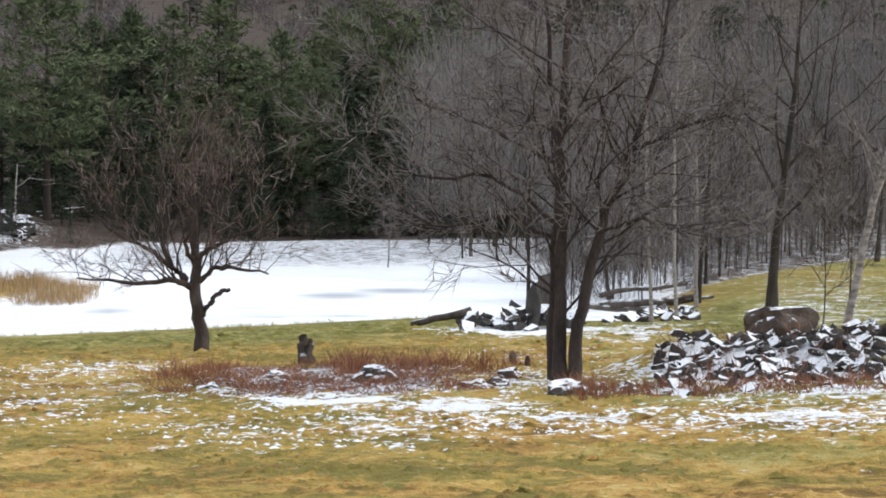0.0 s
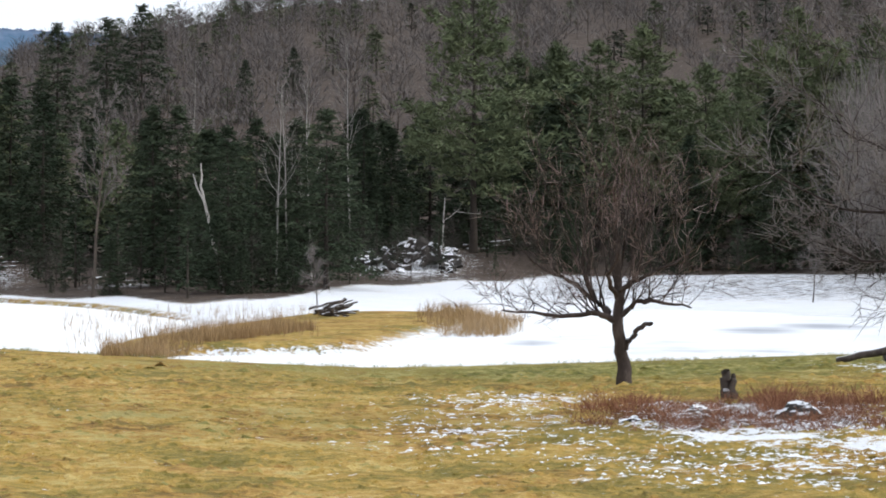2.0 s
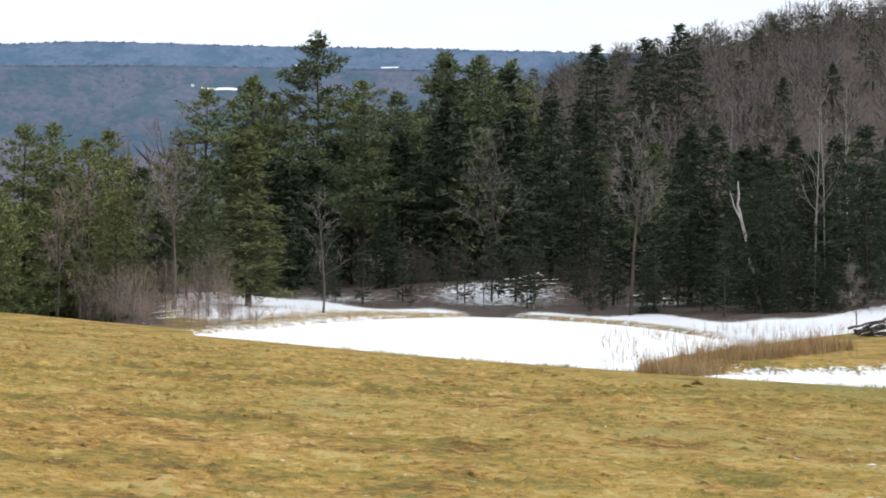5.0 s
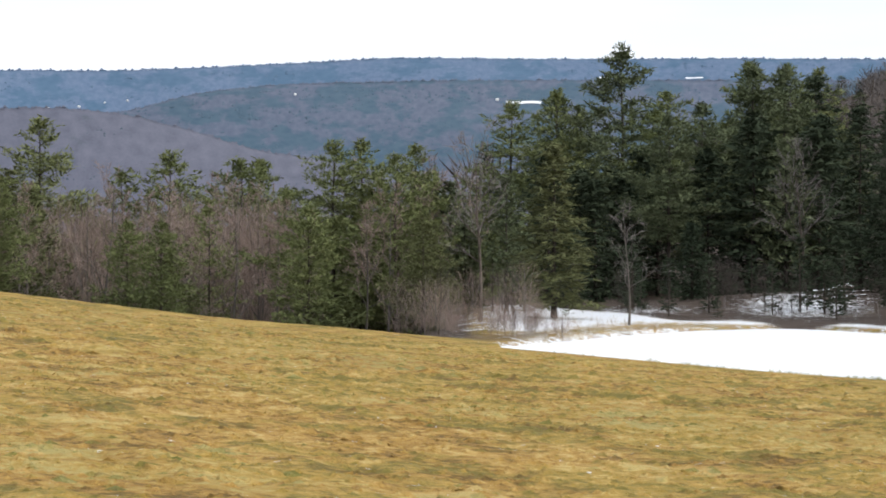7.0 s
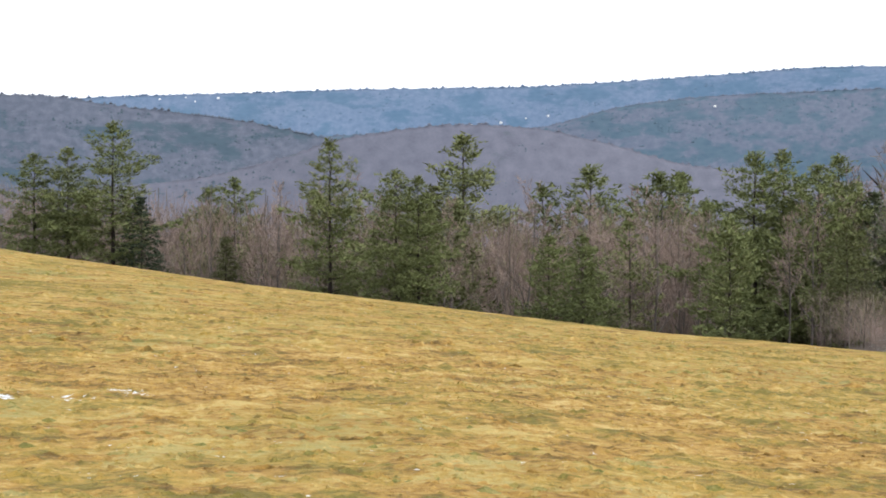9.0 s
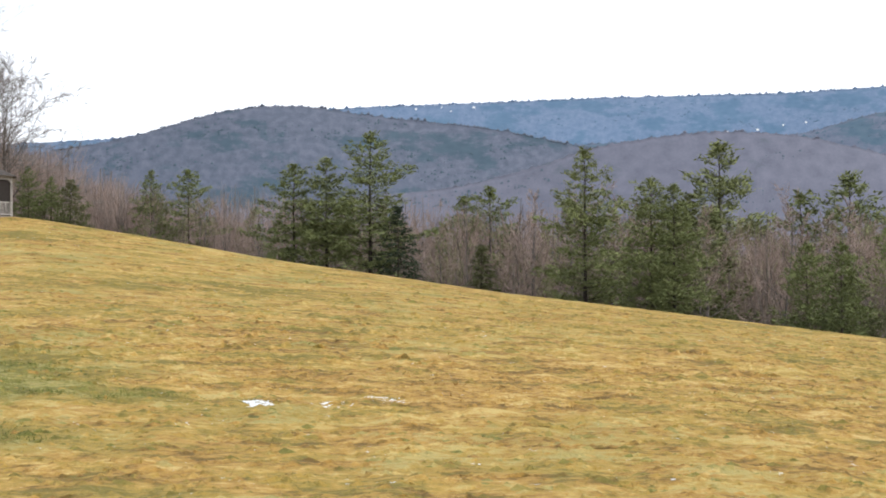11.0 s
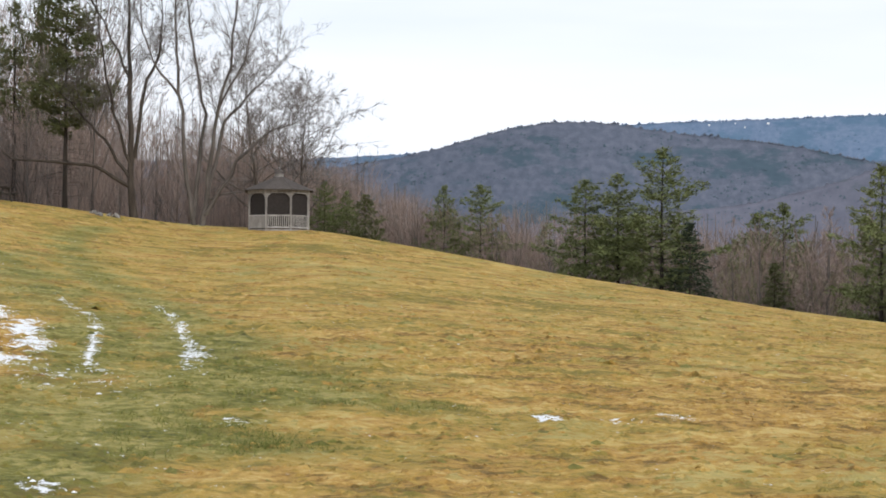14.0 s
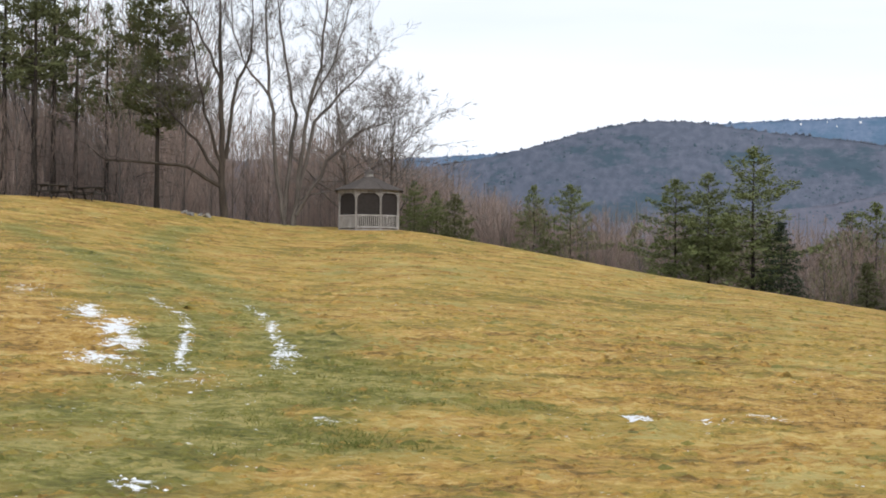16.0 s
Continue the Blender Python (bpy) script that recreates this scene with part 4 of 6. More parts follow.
# bearing, distance and level of the tip of each tree that stands out
PINE_ROWS = [(29.35, 165, 18.7), (31.08, 150, 13.8), (28.10, 135, 11.1), (27.20, 140, 12.2), (25.84, 150, 15.8), (25.01, 155, 15.9), (30.49, 145, 12.5), (10.62, 128, 17.4), (9.42, 150, 14.7), (8.38, 150, 15.4), (8.34, 150, 14.7), (7.27, 150, 15.5), (6.05, 160, 17.7), (4.36, 140, 13.1), (3.00, 150, 15.5), (1.94, 165, 19.3), (0.88, 150, 15.5), (-0.02, 160, 18.1), (3.45, 133, 10.8), (2.51, 160, 15.7), (1.29, 150, 14.1), (0.07, 160, 16.2), (-1.00, 150, 12.9)]
PINE_VALLEY_ROWS = [(45.02, 150, 12.0), (41.58, 170, 10.7), (42.86, 170, 9.0), (39.69, 175, 10.5), (39.16, 180, 10.7), (37.17, 114, 8.3), (36.41, 116, 8.3), (35.49, 113, 7.6), (34.95, 117, 8.3), (32.34, 150, 13.2), (31.11, 145, 13.4), (28.14, 150, 13.9), (25.95, 170, 17.8), (24.90, 170, 17.5), (24.08, 175, 17.4), (56.53, 126, 9.2), (55.64, 125, 9.5), (54.45, 124, 10.9)]
PINE_KNOLL_ROWS = [(48.64, 116, 9.2), (46.85, 112, 7.5), (46.24, 111, 7.1), (51.21, 150, 8.9), (60.35, 132, 9.0), (59.36, 132, 9.2), (51.9, 152, 8.4), (63.6, 130, 9.2), (63.0, 131, 8.6)]
TALL_ROWS = [(70.55, 128, 21.5), (74.6, 140, 27.0), (73.8, 138, 25.0), (73.3, 146, 27.0), (72.7, 150, 24.0), (71.9, 142, 21.5), (71.3, 158, 23.0), (75.4, 146, 26.0)]
HEMLOCK_ROWS = [(22.18, 128, 10.1), (23.02, 145, 12.3), (24.17, 160, 15.5), (21.80, 220, 23.3), (20.50, 235, 25.5), (19.58, 260, 29.6), (18.60, 140, 10.1), (16.80, 240, 21.5), (15.50, 250, 23.7), (16.50, 138, 9.2), (15.40, 138, 9.3), (14.60, 135, 9.6), (13.61, 130, 9.4), (12.85, 132, 8.3), (17.27, 130, 8.2), (19.26, 140, 10.1), (11.80, 140, 10.5), (2.53, 130, 7.1), (4.81, 132, 7.9), (8.64, 140, 10.5), (53.70, 122, 6.4), (0.87, 134, 6.9), (-0.78, 132, 7.5), (4.65, 135, 7.4)]
SPRUCE_ROWS = [(31.2, 106, 7.6), (33.50, 114, 4.0), (51.44, 120, 4.1)]
LOW_PINE_ROWS = [(42.71, 106, 3.7), (41.58, 104, 2.45), (37.85, 102, 4.4), (34.75, 100, 4.0), (41.8, 101, 3.6), (45.83, 128, 7.3), (35.64, 116, 3.8), (62.5, 128, 8.3)]
BARE_ROWS = [(33.18, 102, 7.6), (20.87, 98, 8.1), (24.46, 128, 8.3), (41.58, 106, 2.7)]
BIRCH_ROWS = [(18.27, 150, 14.4), (15.97, 104, 8.95), (15.67, 105, 9.4), (15.0, 110, 10.1), (13.92, 128, 12.9), (-5.65, 50, 6.8), (-6.33, 51, 6.9), (-6.86, 56, 7.3)]
for i, (b, d, top) in enumerate(PINE_ROWS):
    plant(PINES, b, d, top, 1000 + i, 1.2)
for i, (b, d, top) in enumerate(PINE_VALLEY_ROWS):
    plant(VALLEY_PINES, b, d, top, 1050 + i, 1.3)
for i, (b, d, top) in enumerate(PINE_KNOLL_ROWS):
    plant(VALLEY_PINES, b, d, top, 1100 + i, 1.2)
for i, (b, d, top) in enumerate(TALL_ROWS):
    plant(KNOLL_PINES[1:] if i == 0 else KNOLL_PINES[:1], b, d, top, 1151 + i, 1.0)
for i, (b, d, top) in enumerate(HEMLOCK_ROWS):
    if 14.2 < b < 20.6 and d < 142:
        top, d = EYE + (top - EYE) * (d - 32) / d, d - 32
    plant(HEMLOCKS, b, d, top, 1200 + i, 1.25)
for i, (b, d, top) in enumerate(SPRUCE_ROWS):
    plant(SPRUCES, b, d, top, 1250 + i, 1.5)
for i, (b, d, top) in enumerate(LOW_PINE_ROWS):
    plant(LOW_PINES, b, d, top, 1300 + i, 1.2)
for i, (b, d, top) in enumerate(BARE_ROWS):
    plant(BARES, b, d, top, 1350 + i)
for i, (b, d, top) in enumerate(BIRCH_ROWS):
    plant(BIRCHES, b, d, top, 1400 + i, 0.85)


# brown hardwoods between and before the evergreens beyond the crest of the field
R = random.Random(5)
for i in range(48):
    b = 33.5 + i * 0.56 + R.uniform(-0.3, 0.3)
    d = curve(b, B_CREST, D_CREST) + R.uniform(26, 52)
    plant(RED_BARES, b, d, EYE + d * math.tan(radians(R.uniform(1.2, 2.5))), 300 + i, 1.15)
# the taller bare wood behind the knoll
for i in range(32):
    b = 58.5 + i * 0.6 + R.uniform(-0.3, 0.3)
    d = R.uniform(138, 168)
    lift = np.interp(b, [58, 62, 64, 67, 70, 77], [2.2, 3.0, 4.0, 5.4, 6.8, 8.0]) * R.uniform(0.75, 1.05)
    plant(RED_BARES if i % 3 else BARES, b, d, EYE + d * math.tan(radians(lift)), 400 + i, 0.7)
# bare wood past the stone heaps and on the hillside behind
for i in range(26):
    b = -13.5 + i * 0.5 + R.uniform(-0.3, 0.3)
    d = R.uniform(88, 125)
    plant(BARES, b, d, EYE + d * math.tan(radians(R.uniform(3.0, 6.5))), 500 + i, 0.7)

for i in range(9):
    b = -14 + i * 1.3 + R.uniform(-0.3, 0.3)
    d = R.uniform(150, 185)
    plant(MID_HEMLOCKS, b, d, EYE + d * math.tan(radians(R.uniform(3.5, 6.5))), 560 + i, 1.2)

# closed ranks of evergreens behind the front row, and seedlings before it
for i in range(56):
    b = -3 + i * 0.55 + R.uniform(-0.4, 0.4)
    d = R.uniform(112, 150) if 14 < b < 20.5 else R.uniform(134, 172)
    plant(MID_HEMLOCKS if i % 3 else MID_PINES, b, d, EYE + d * math.tan(radians(R.uniform(2.3, np.interp(b, [-3, 9, 11, 22, 25], [4.8, 4.8, 3.4, 3.4, 4.2])))), 600 + i, 1.2)
for i in range(14):
    b = R.uniform(-2, 30)
    d = np.interp(b, [-2, 9, 12, 16.5, 30], [126, 120, 128, 106, 118]) + R.uniform(0, 14)
    plant(MID_HEMLOCKS, b, d, float(ground(*at(b, d))) + R.uniform(1.6, 5.0), 700 + i, 1.2)
for i in range(9):
    b, d = 32.1 + i * 0.38, R.uniform(112, 128)
    plant(MID_YELLOWS + MID_PINES, b, d, float(ground(*at(b, d))) + R.uniform(3.0, 9.0), 730 + i, 1.25)
for i, (b, d, high) in enumerate(((17.5, 96, 3.6), (16.1, 97, 3.0), (15.5, 97, 2.4), (20.4, 100, 2.6), (16.9, 95, 2.2))):
    plant(MID_HEMLOCKS, b, d, float(ground(*at(b, d))) + high, 790 + i, 1.3)
for i in range(8):
    b, d = 28.4 + i * 0.42, R.uniform(128, 150)
    plant(MID_HEMLOCKS, b, d, EYE + d * math.tan(radians(R.uniform(2.2, 3.4))), 770 + i, 1.2)
for i in range(20):
    b = 34 + i * 1.25 + R.uniform(-0.6, 0.6)
    d = curve(b, B_CREST, D_CREST) + R.uniform(40, 75)
    plant(MID_YELLOWS, b, d, EYE + d * math.tan(radians(R.uniform(1.0, 2.4))), 750 + i)


def woods_stuff(name, label, sources, count, seed, place, size=None, lift=None, wide=1.0):
    """Far woodland nobody could count: many trees joined into one mesh a layer."""
    rng = np.random.default_rng(seed)
    packs = {}
    for src in sources:
        for ch in src.children:
            key = ch.name.split(".")[0]
            me = ch.data
            co = np.empty(len(me.vertices) * 3); me.vertices.foreach_get("co", co)
            k = len(me.polygons[0].vertices)
            fs = np.empty(len(me.loops), np.int32); me.loops.foreach_get("vertex_index", fs)
            packs.setdefault(src.name, []).append((key, co.reshape(-1, 3), fs.reshape(-1, k), me.materials[0]))
    out = {}
    names = [s.name for s in sources]
    for i in range(count):
        b, d = place(rng)
        x, y, z = spot(b, d, 0.1)
        nm = names[rng.integers(len(names))]
        s = (size(rng) if lift is None else max(2.5, EYE + d * math.tan(radians(lift(rng, b))) - z)) / NOMINAL_LOW[nm]
        a = rng.uniform(0, 6.283)
        rot = np.array([[math.cos(a), -math.sin(a), 0], [math.sin(a), math.cos(a), 0], [0, 0, 1]]) * s * np.array([[wide], [wide], [1]])
        for key, co, fs, ma in packs[nm]:
            vs, fc, off, _ = out.setdefault((key, fs.shape[1], ma.name), ([], [], [0], ma))
            vs.append(co @ rot.T + (x, y, z)); fc.append(fs + off[0]); off[0] += len(co)
    for (key, k, _), (vs, fc, off, ma) in out.items():
        ob = raw_mesh(name, np.concatenate(vs), np.concatenate(fc), ma, None, False)
        tagged(ob, label, "woods", kind="stuff")


NOMINAL_LOW = {}
def far_pine(seed, needles, wide):
    """A cheap evergreen for the far hillside: trunk and ragged tiers."""
    w = Wood(seed)
    R = w.rng
    w.tube([Vector((0, 0, -0.3)), Vector((0, 0, 13.6))], [0.2, 0.03], 3)
    for k in range(260):
        t = R.random() ** 1.25
        z = 1.6 + 12.2 * t
        reach = wide * (1 - t) ** 0.7 * (0.8 + 0.25 * math.sin(t * 22 + seed)) * R.uniform(0.25, 1)
        a = R.uniform(0, 6.283)
        p = Vector((math.cos(a) * reach, math.sin(a) * reach, z))
        q = p + Vector((math.cos(a) + R.gauss(0, 0.5), math.sin(a) + R.gauss(0, 0.5), R.uniform(-0.3, 0.5))).normalized() * R.uniform(0.6, 1.2)
        w.twig(p, q, R.uniform(0.12, 0.24))
    return w.done("far_pine", BARK_DARK, needles, "")


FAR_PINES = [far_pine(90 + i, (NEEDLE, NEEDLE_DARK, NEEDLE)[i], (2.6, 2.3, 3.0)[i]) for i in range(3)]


def far_bare(seed, twig, count=190, half=0.036, r=0.1, bark=None):
    w = Wood(seed)
    R = w.rng
    w.tube([Vector((0, 0, -0.3)), Vector((R.gauss(0, 0.2), 0, 6)), Vector((R.gauss(0, 0.4), 0, 11))], [r, r * 0.7, 0.02], 3)
    for k in range(4):
        a, z = R.uniform(0, 6.283), R.uniform(1.5, 6.0)
        w.tube([Vector((0, 0, z)), Vector((math.cos(a) * 0.9, math.sin(a) * 0.9, z + 2.2)), Vector((math.cos(a) * 1.6, math.sin(a) * 1.6, z + R.uniform(3.6, 4.6)))], [r * 0.5, r * 0.35, 0.01], 3)
    for k in range(count):
        z = R.uniform(2.0, 9.6)
        reach = 2.4 * math.sin(math.pi * min(1, (z - 1.2) / 9.8)) ** 0.7
        a, rr = R.uniform(0, 6.283), reach * R.random() ** 0.6
        p = Vector((math.cos(a) * rr, math.sin(a) * rr, z))
        q = p + Vector((math.cos(a) * 0.4 + R.gauss(0, 0.25), math.sin(a) * 0.4 + R.gauss(0, 0.25), R.uniform(0.7, 1.3))).normalized() * R.uniform(0.9, 2.4)
        w.twig(p, q, half * R.uniform(0.5, 1.3))
    return w.done("far_bare", bark or BARK, twig, "")


FAR_BARES = [far_bare(95 + i, TWIG_SLOPE, 110, 0.075, 0.08) for i in range(3)]
FINE_REDS = [far_bare(195 + i, TWIG_RED, 330, 0.014, 0.06, BARK_PALE) for i in range(3)]
FINE_BARES = [far_bare(205 + i, TWIG, 330, 0.015, 0.055, BARK_DARK) for i in range(3)]
DARK_BRUSH = [far_bare(215 + i, TWIG_DARK, 240, 0.022, 0.06, BARK_DARK) for i in range(3)]
for o in FAR_PINES:
    NOMINAL_LOW[o.name] = 14
for o in FAR_BARES + FINE_REDS + FINE_BARES + DARK_BRUSH:
    NOMINAL_LOW[o.name] = 11


def hill_place(rng):
    return rng.uniform(-15, 29), 175 + 350 * rng.random() ** 0.6


woods_stuff("hillside_hardwoods", "grey-brown leafless hardwoods covering the hillside", FAR_BARES, 2000, 1, hill_place, lambda r: r.uniform(3.5, 7.0), wide=1.9)
woods_stuff("hillside_evergreens", "scattered dark evergreens on the wooded hillside", FAR_PINES, 400, 2, hill_place, lambda r: r.uniform(3.5, 6.5), wide=2.3)
woods_stuff("valley_woods", "tops of trees falling away into the valley", FAR_BARES + FAR_PINES, 240, 3,
            lambda r: (r.uniform(33, 55), r.uniform(150, 240)), lambda r: r.uniform(8, 13), wide=1.3)
woods_stuff("thicket", "dense brown leafless thicket behind the knoll", FINE_REDS, 330, 4,
            lambda r: (r.uniform(58, 79), r.uniform(137, 185)), lift=lambda r, b: float(np.interp(b, [57, 61, 63, 65, 70, 79], [1.9, 2.7, 3.8, 4.9, 5.2, 5.5])) * r.uniform(0.75, 1.08))
woods_stuff("thicket", "brushy leafless growth round the pavilion", FINE_REDS, 90, 14,
            lambda r: (r.uniform(60.5, 67), r.uniform(132, 150)), lift=lambda r, b: r.uniform(2.4, 4.4) - (0.8 if b < 62.5 else 0))
woods_stuff("thicket", "tall leafless wood rising behind the knoll", FINE_REDS + FINE_BARES, 75, 5,
            lambda r: (r.uniform(69.3, 79), r.uniform(137, 190)), lift=lambda r, b: r.uniform(4.5, 9.0))
woods_stuff("thicket", "dense brown leafless thicket below the field", FINE_REDS, 260, 6,
            lambda r: (r.uniform(34, 62), r.uniform(128, 170)), lift=lambda r, b: r.uniform(0.5, 1.0) * float(np.interp(b, [34, 44, 50, 56, 62], [2.1, 2.1, 2.5, 2.8, 3.0])))
EDGE_B, EDGE_D = [-4, 5, 9, 12, 13.5, 15, 16.5, 18, 20, 22.6, 28.7, 33], [122, 121, 116, 112, 110, 100, 91, 89, 98, 103, 111, 122]
woods_stuff("undergrowth", "low leafless brush along the foot of the wood", DARK_BRUSH, 150, 8,
            lambda r: (lambda b: (b, float(np.interp(b, EDGE_B, EDGE_D)) + r.uniform(1, 18)))(r.uniform(-3, 33)), lambda r: r.uniform(0.8, 3.2))
woods_stuff("undergrowth", "low evergreen seedlings along the foot of the wood", FAR_PINES[1:2], 110, 9,
            lambda r: (lambda b: (b, float(np.interp(b, EDGE_B, EDGE_D)) + r.uniform(1.5, 16)))(r.uniform(-3, 31.5)), lambda r: r.uniform(1.0, 4.6), wide=1.25)
woods_stuff("thicket", "grey leafless wood past the stone heaps", FINE_BARES, 230, 7,
            lambda r: (r.uniform(-15, 0.5), r.uniform(100, 165)), lift=lambda r, b: r.uniform(2.0, 5.5))
woods_stuff("thicket", "dark brush and saplings between pond and field", FINE_REDS + DARK_BRUSH[:1], 44, 21,
            lambda r: (r.uniform(31.9, 35.5), r.uniform(86, 106)), lambda r: r.uniform(0.8, 3.2), wide=1.3)
woods_stuff("thicket", "reddish leafless brush at the pond's brown bank", FINE_REDS, 60, 25,
            lambda r: (r.uniform(30.9, 34.2), r.uniform(84, 97)), lambda r: r.uniform(0.5, 1.5), wide=1.6)
woods_stuff("thicket", "dark brush behind the boulder at the pond's end", FINE_BARES + DARK_BRUSH, 200, 22,
            lambda r: (lambda b: (b, max(61, 60 - (b + 5.5) * 2.8) + r.uniform(0, 24)))(r.uniform(-13.5, -3.0)), lambda r: r.uniform(1.4, 5.5), wide=1.2)
for o in FAR_PINES + FAR_BARES + FINE_REDS + FINE_BARES + DARK_BRUSH:
    for ch in list(o.children):
        bpy.data.objects.remove(ch)
    bpy.data.objects.remove(o)

# ---- the lone trees by the pond ----
def facing(bearing, dist, sink=0.0):
    """A pose on the land whose x runs to the right and y away as one looks along the bearing."""
    x, y, z = spot(bearing, dist, sink)
    return pose(x, y, z, 0, 0, bearing)


def bough(w, pts, radii, shoots, up=0.8, length=1.2, level=1, kids=3, twigs=5, start=0.2, sides=7, lift=0.5, wide=0.6, along=0.5, fine=1.0):
    """A thick limb through the given points, with shoots along it."""
    pts = [Vector(p) for p in pts]
    run, fr = [], []
    loose = 0.02 if fine == 1.0 else 0.045
    for i in range(len(pts) - 1):
        for k in range(4):
            run.append(pts[i].lerp(pts[i + 1], k / 4) + (w.jitter(loose) if i + k else Vector()))
            fr.append(radii[i] + (radii[i + 1] - radii[i]) * k / 4)
    run.append(pts[-1]); fr.append(radii[-1])
    w.tube(run, [v * (1 if fine == 1.0 else 0.72) for v in fr], sides)
    R = w.rng
    for k in range(shoots):
        t = (start + (1 - start) * (k + R.random()) / max(1, shoots)) * (len(run) - 1)
        i = min(int(t), len(run) - 2)
        q = run[i].lerp(run[i + 1], t - i)
        a = R.uniform(0, 6.283)
        nd = ((run[i + 1] - run[i]).normalized() * along + Vector((math.cos(a), math.sin(a), 0)) * R.uniform(0.3, 0.9) + Vector((0, 0, up * R.uniform(0.5, 1.4)))).normalized()
        w.limb(q, nd, length * R.uniform(0.55, 1.25), max(0.006, min(0.024, fr[i] * 0.4)), level, kids, lift, 0.13, twigs, wide=wide, fine=fine)


def apple_tree():
    w = Wood(7)
    sp = dict(level=2, kids=3, twigs=2, wide=0.5)
    bough(w, [(0.02, 0, -0.2), (-0.02, 0, 0.45), (-0.12, 0, 1.17), (-0.11, 0.05, 1.9), (-0.14, 0.05, 2.75)], [0.17, 0.12, 0.105, 0.075, 0.04], 11, 1.3, 1.9, start=0.5, **sp)
    bough(w, [(-0.14, 0, 1.17), (-0.45, 0.1, 1.45), (-0.72, 0.15, 1.95), (-0.95, 0.3, 2.4)], [0.085, 0.066, 0.045, 0.02], 11, 1.3, 1.9, **sp)
    bough(w, [(-0.5, 0.1, 1.5), (-1.0, 0.3, 1.9), (-1.5, 0.3, 2.1), (-1.9, 0.3, 2.5)], [0.05, 0.035, 0.025, 0.012], 10, 1.2, 1.4, **sp)
    bough(w, [(-0.15, 0, 1.17), (-0.42, -0.15, 1.33), (-1.1, -0.3, 1.26), (-2.2, -0.35, 1.36)], [0.07, 0.052, 0.04, 0.015], 15, 0.4, 0.95, lift=0.1, **sp)
    bough(w, [(-0.12, 0, 1.2), (0.2, -0.1, 1.5), (0.55, -0.2, 1.55), (1.2, -0.2, 1.42)], [0.06, 0.048, 0.035, 0.015], 12, 0.6, 0.95, lift=0.15, **sp)
    bough(w, [(-0.13, 0, 1.5), (0.15, 0.4, 1.9), (0.5, 0.8, 2.3)], [0.055, 0.04, 0.02], 7, 1.3, 1.7, **sp)
    bough(w, [(-0.13, 0, 1.7), (0.4, -0.1, 2.0), (0.9, -0.1, 2.2), (1.25, 0, 2.5)], [0.05, 0.035, 0.025, 0.012], 8, 1.2, 1.5, **sp)
    bough(w, [(-0.13, 0.02, 1.6), (-0.3, -0.5, 2.0), (-0.1, -0.8, 2.4)], [0.05, 0.035, 0.02], 6, 1.3, 1.7, **sp)
    bough(w, [(0.02, 0, 0.65), (0.12, -0.05, 0.9), (0.3, -0.08, 1.08), (0.5, -0.1, 1.14)], [0.06, 0.05, 0.045, 0.035], 0)
    return w.done("apple_tree", BARK_APPLE, TWIG_APPLE, "gnarled leafless apple tree with upright sprouts by the frozen pond", "tree", facing(6.53, 38.3, 0.02))


def shore_maple():
    w = Wood(19)
    fine = dict(level=2, kids=4, twigs=7, lift=0.12, wide=0.8, along=0.15)
    bough(w, [(0, 0, -0.2), (-0.02, 0, 0.5), (-0.02, 0, 1.6), (0.0, 0.05, 3.1), (0.1, 0.1, 5.0), (0.1, 0, 7.2)], [0.13, 0.088, 0.078, 0.066, 0.04, 0.012], 24, 0.3, 2.3, start=0.26, sides=9, **fine)
    bough(w, [(0.12, -0.05, -0.2), (0.2, -0.05, 0.6), (0.38, 0, 1.35), (0.6, 0.1, 2.35), (0.95, 0.1, 3.1), (1.35, 0.2, 4.4), (1.6, 0.2, 6.2)], [0.115, 0.085, 0.076, 0.062, 0.046, 0.03, 0.01], 20, 0.35, 2.0, start=0.32, sides=9, **fine)
    bough(w, [(-0.12, 0.35, -0.2), (-0.1, 0.3, 1.0), (-0.05, 0.25, 2.6), (-0.15, 0.3, 4.6), (-0.4, 0.4, 6.4)], [0.07, 0.05, 0.042, 0.03, 0.01], 12, 0.3, 2.0, start=0.35, **fine)
    for pts in ([(-0.02, 0, 2.1), (-0.9, -0.3, 2.75), (-1.9, -0.4, 2.75), (-3.0, -0.4, 3.3)], [(0.0, 0, 2.9), (-0.9, 0.5, 3.4), (-1.8, 0.7, 3.7), (-2.4, 0.7, 4.3)],
                [(0.95, 0.1, 3.1), (1.6, 0, 3.4), (2.3, 0.1, 3.6)], [(0.0, 0, 1.9), (-0.7, 0.3, 2.2), (-1.5, 0.3, 2.05), (-2.2, 0.2, 2.3)], [(0.5, 0, 2.0), (1.1, -0.2, 2.2), (1.7, -0.2, 2.0)]):
        bough(w, pts, [0.032, 0.024, 0.016, 0.008][:len(pts)], 18, 0.2, 1.1, 1, 4, 8, lift=0.05, wide=0.8)
    return w.done("maple_tree", BARK_APPLE, TWIG, "leafless maple with two dark trunks by the stone heap", "tree", facing(-3.19, 28.1, 0.02))


def leaning_birch():
    w = Wood(23)
    bough(w, [(0, 0, -0.2), (0.16, 0, 0.9), (0.5, 0.05, 2.4), (0.95, 0.1, 4.0), (1.1, 0.1, 6.4)], [0.075, 0.062, 0.055, 0.045, 0.015], 9, 0.5, 1.4, 1, 4, 6, 0.4)
    return w.done("birch_tree", BIRCH, TWIG, "white-barked birch leaning over the stone heap", "tree", facing(-10.7, 33.0, 0.02))


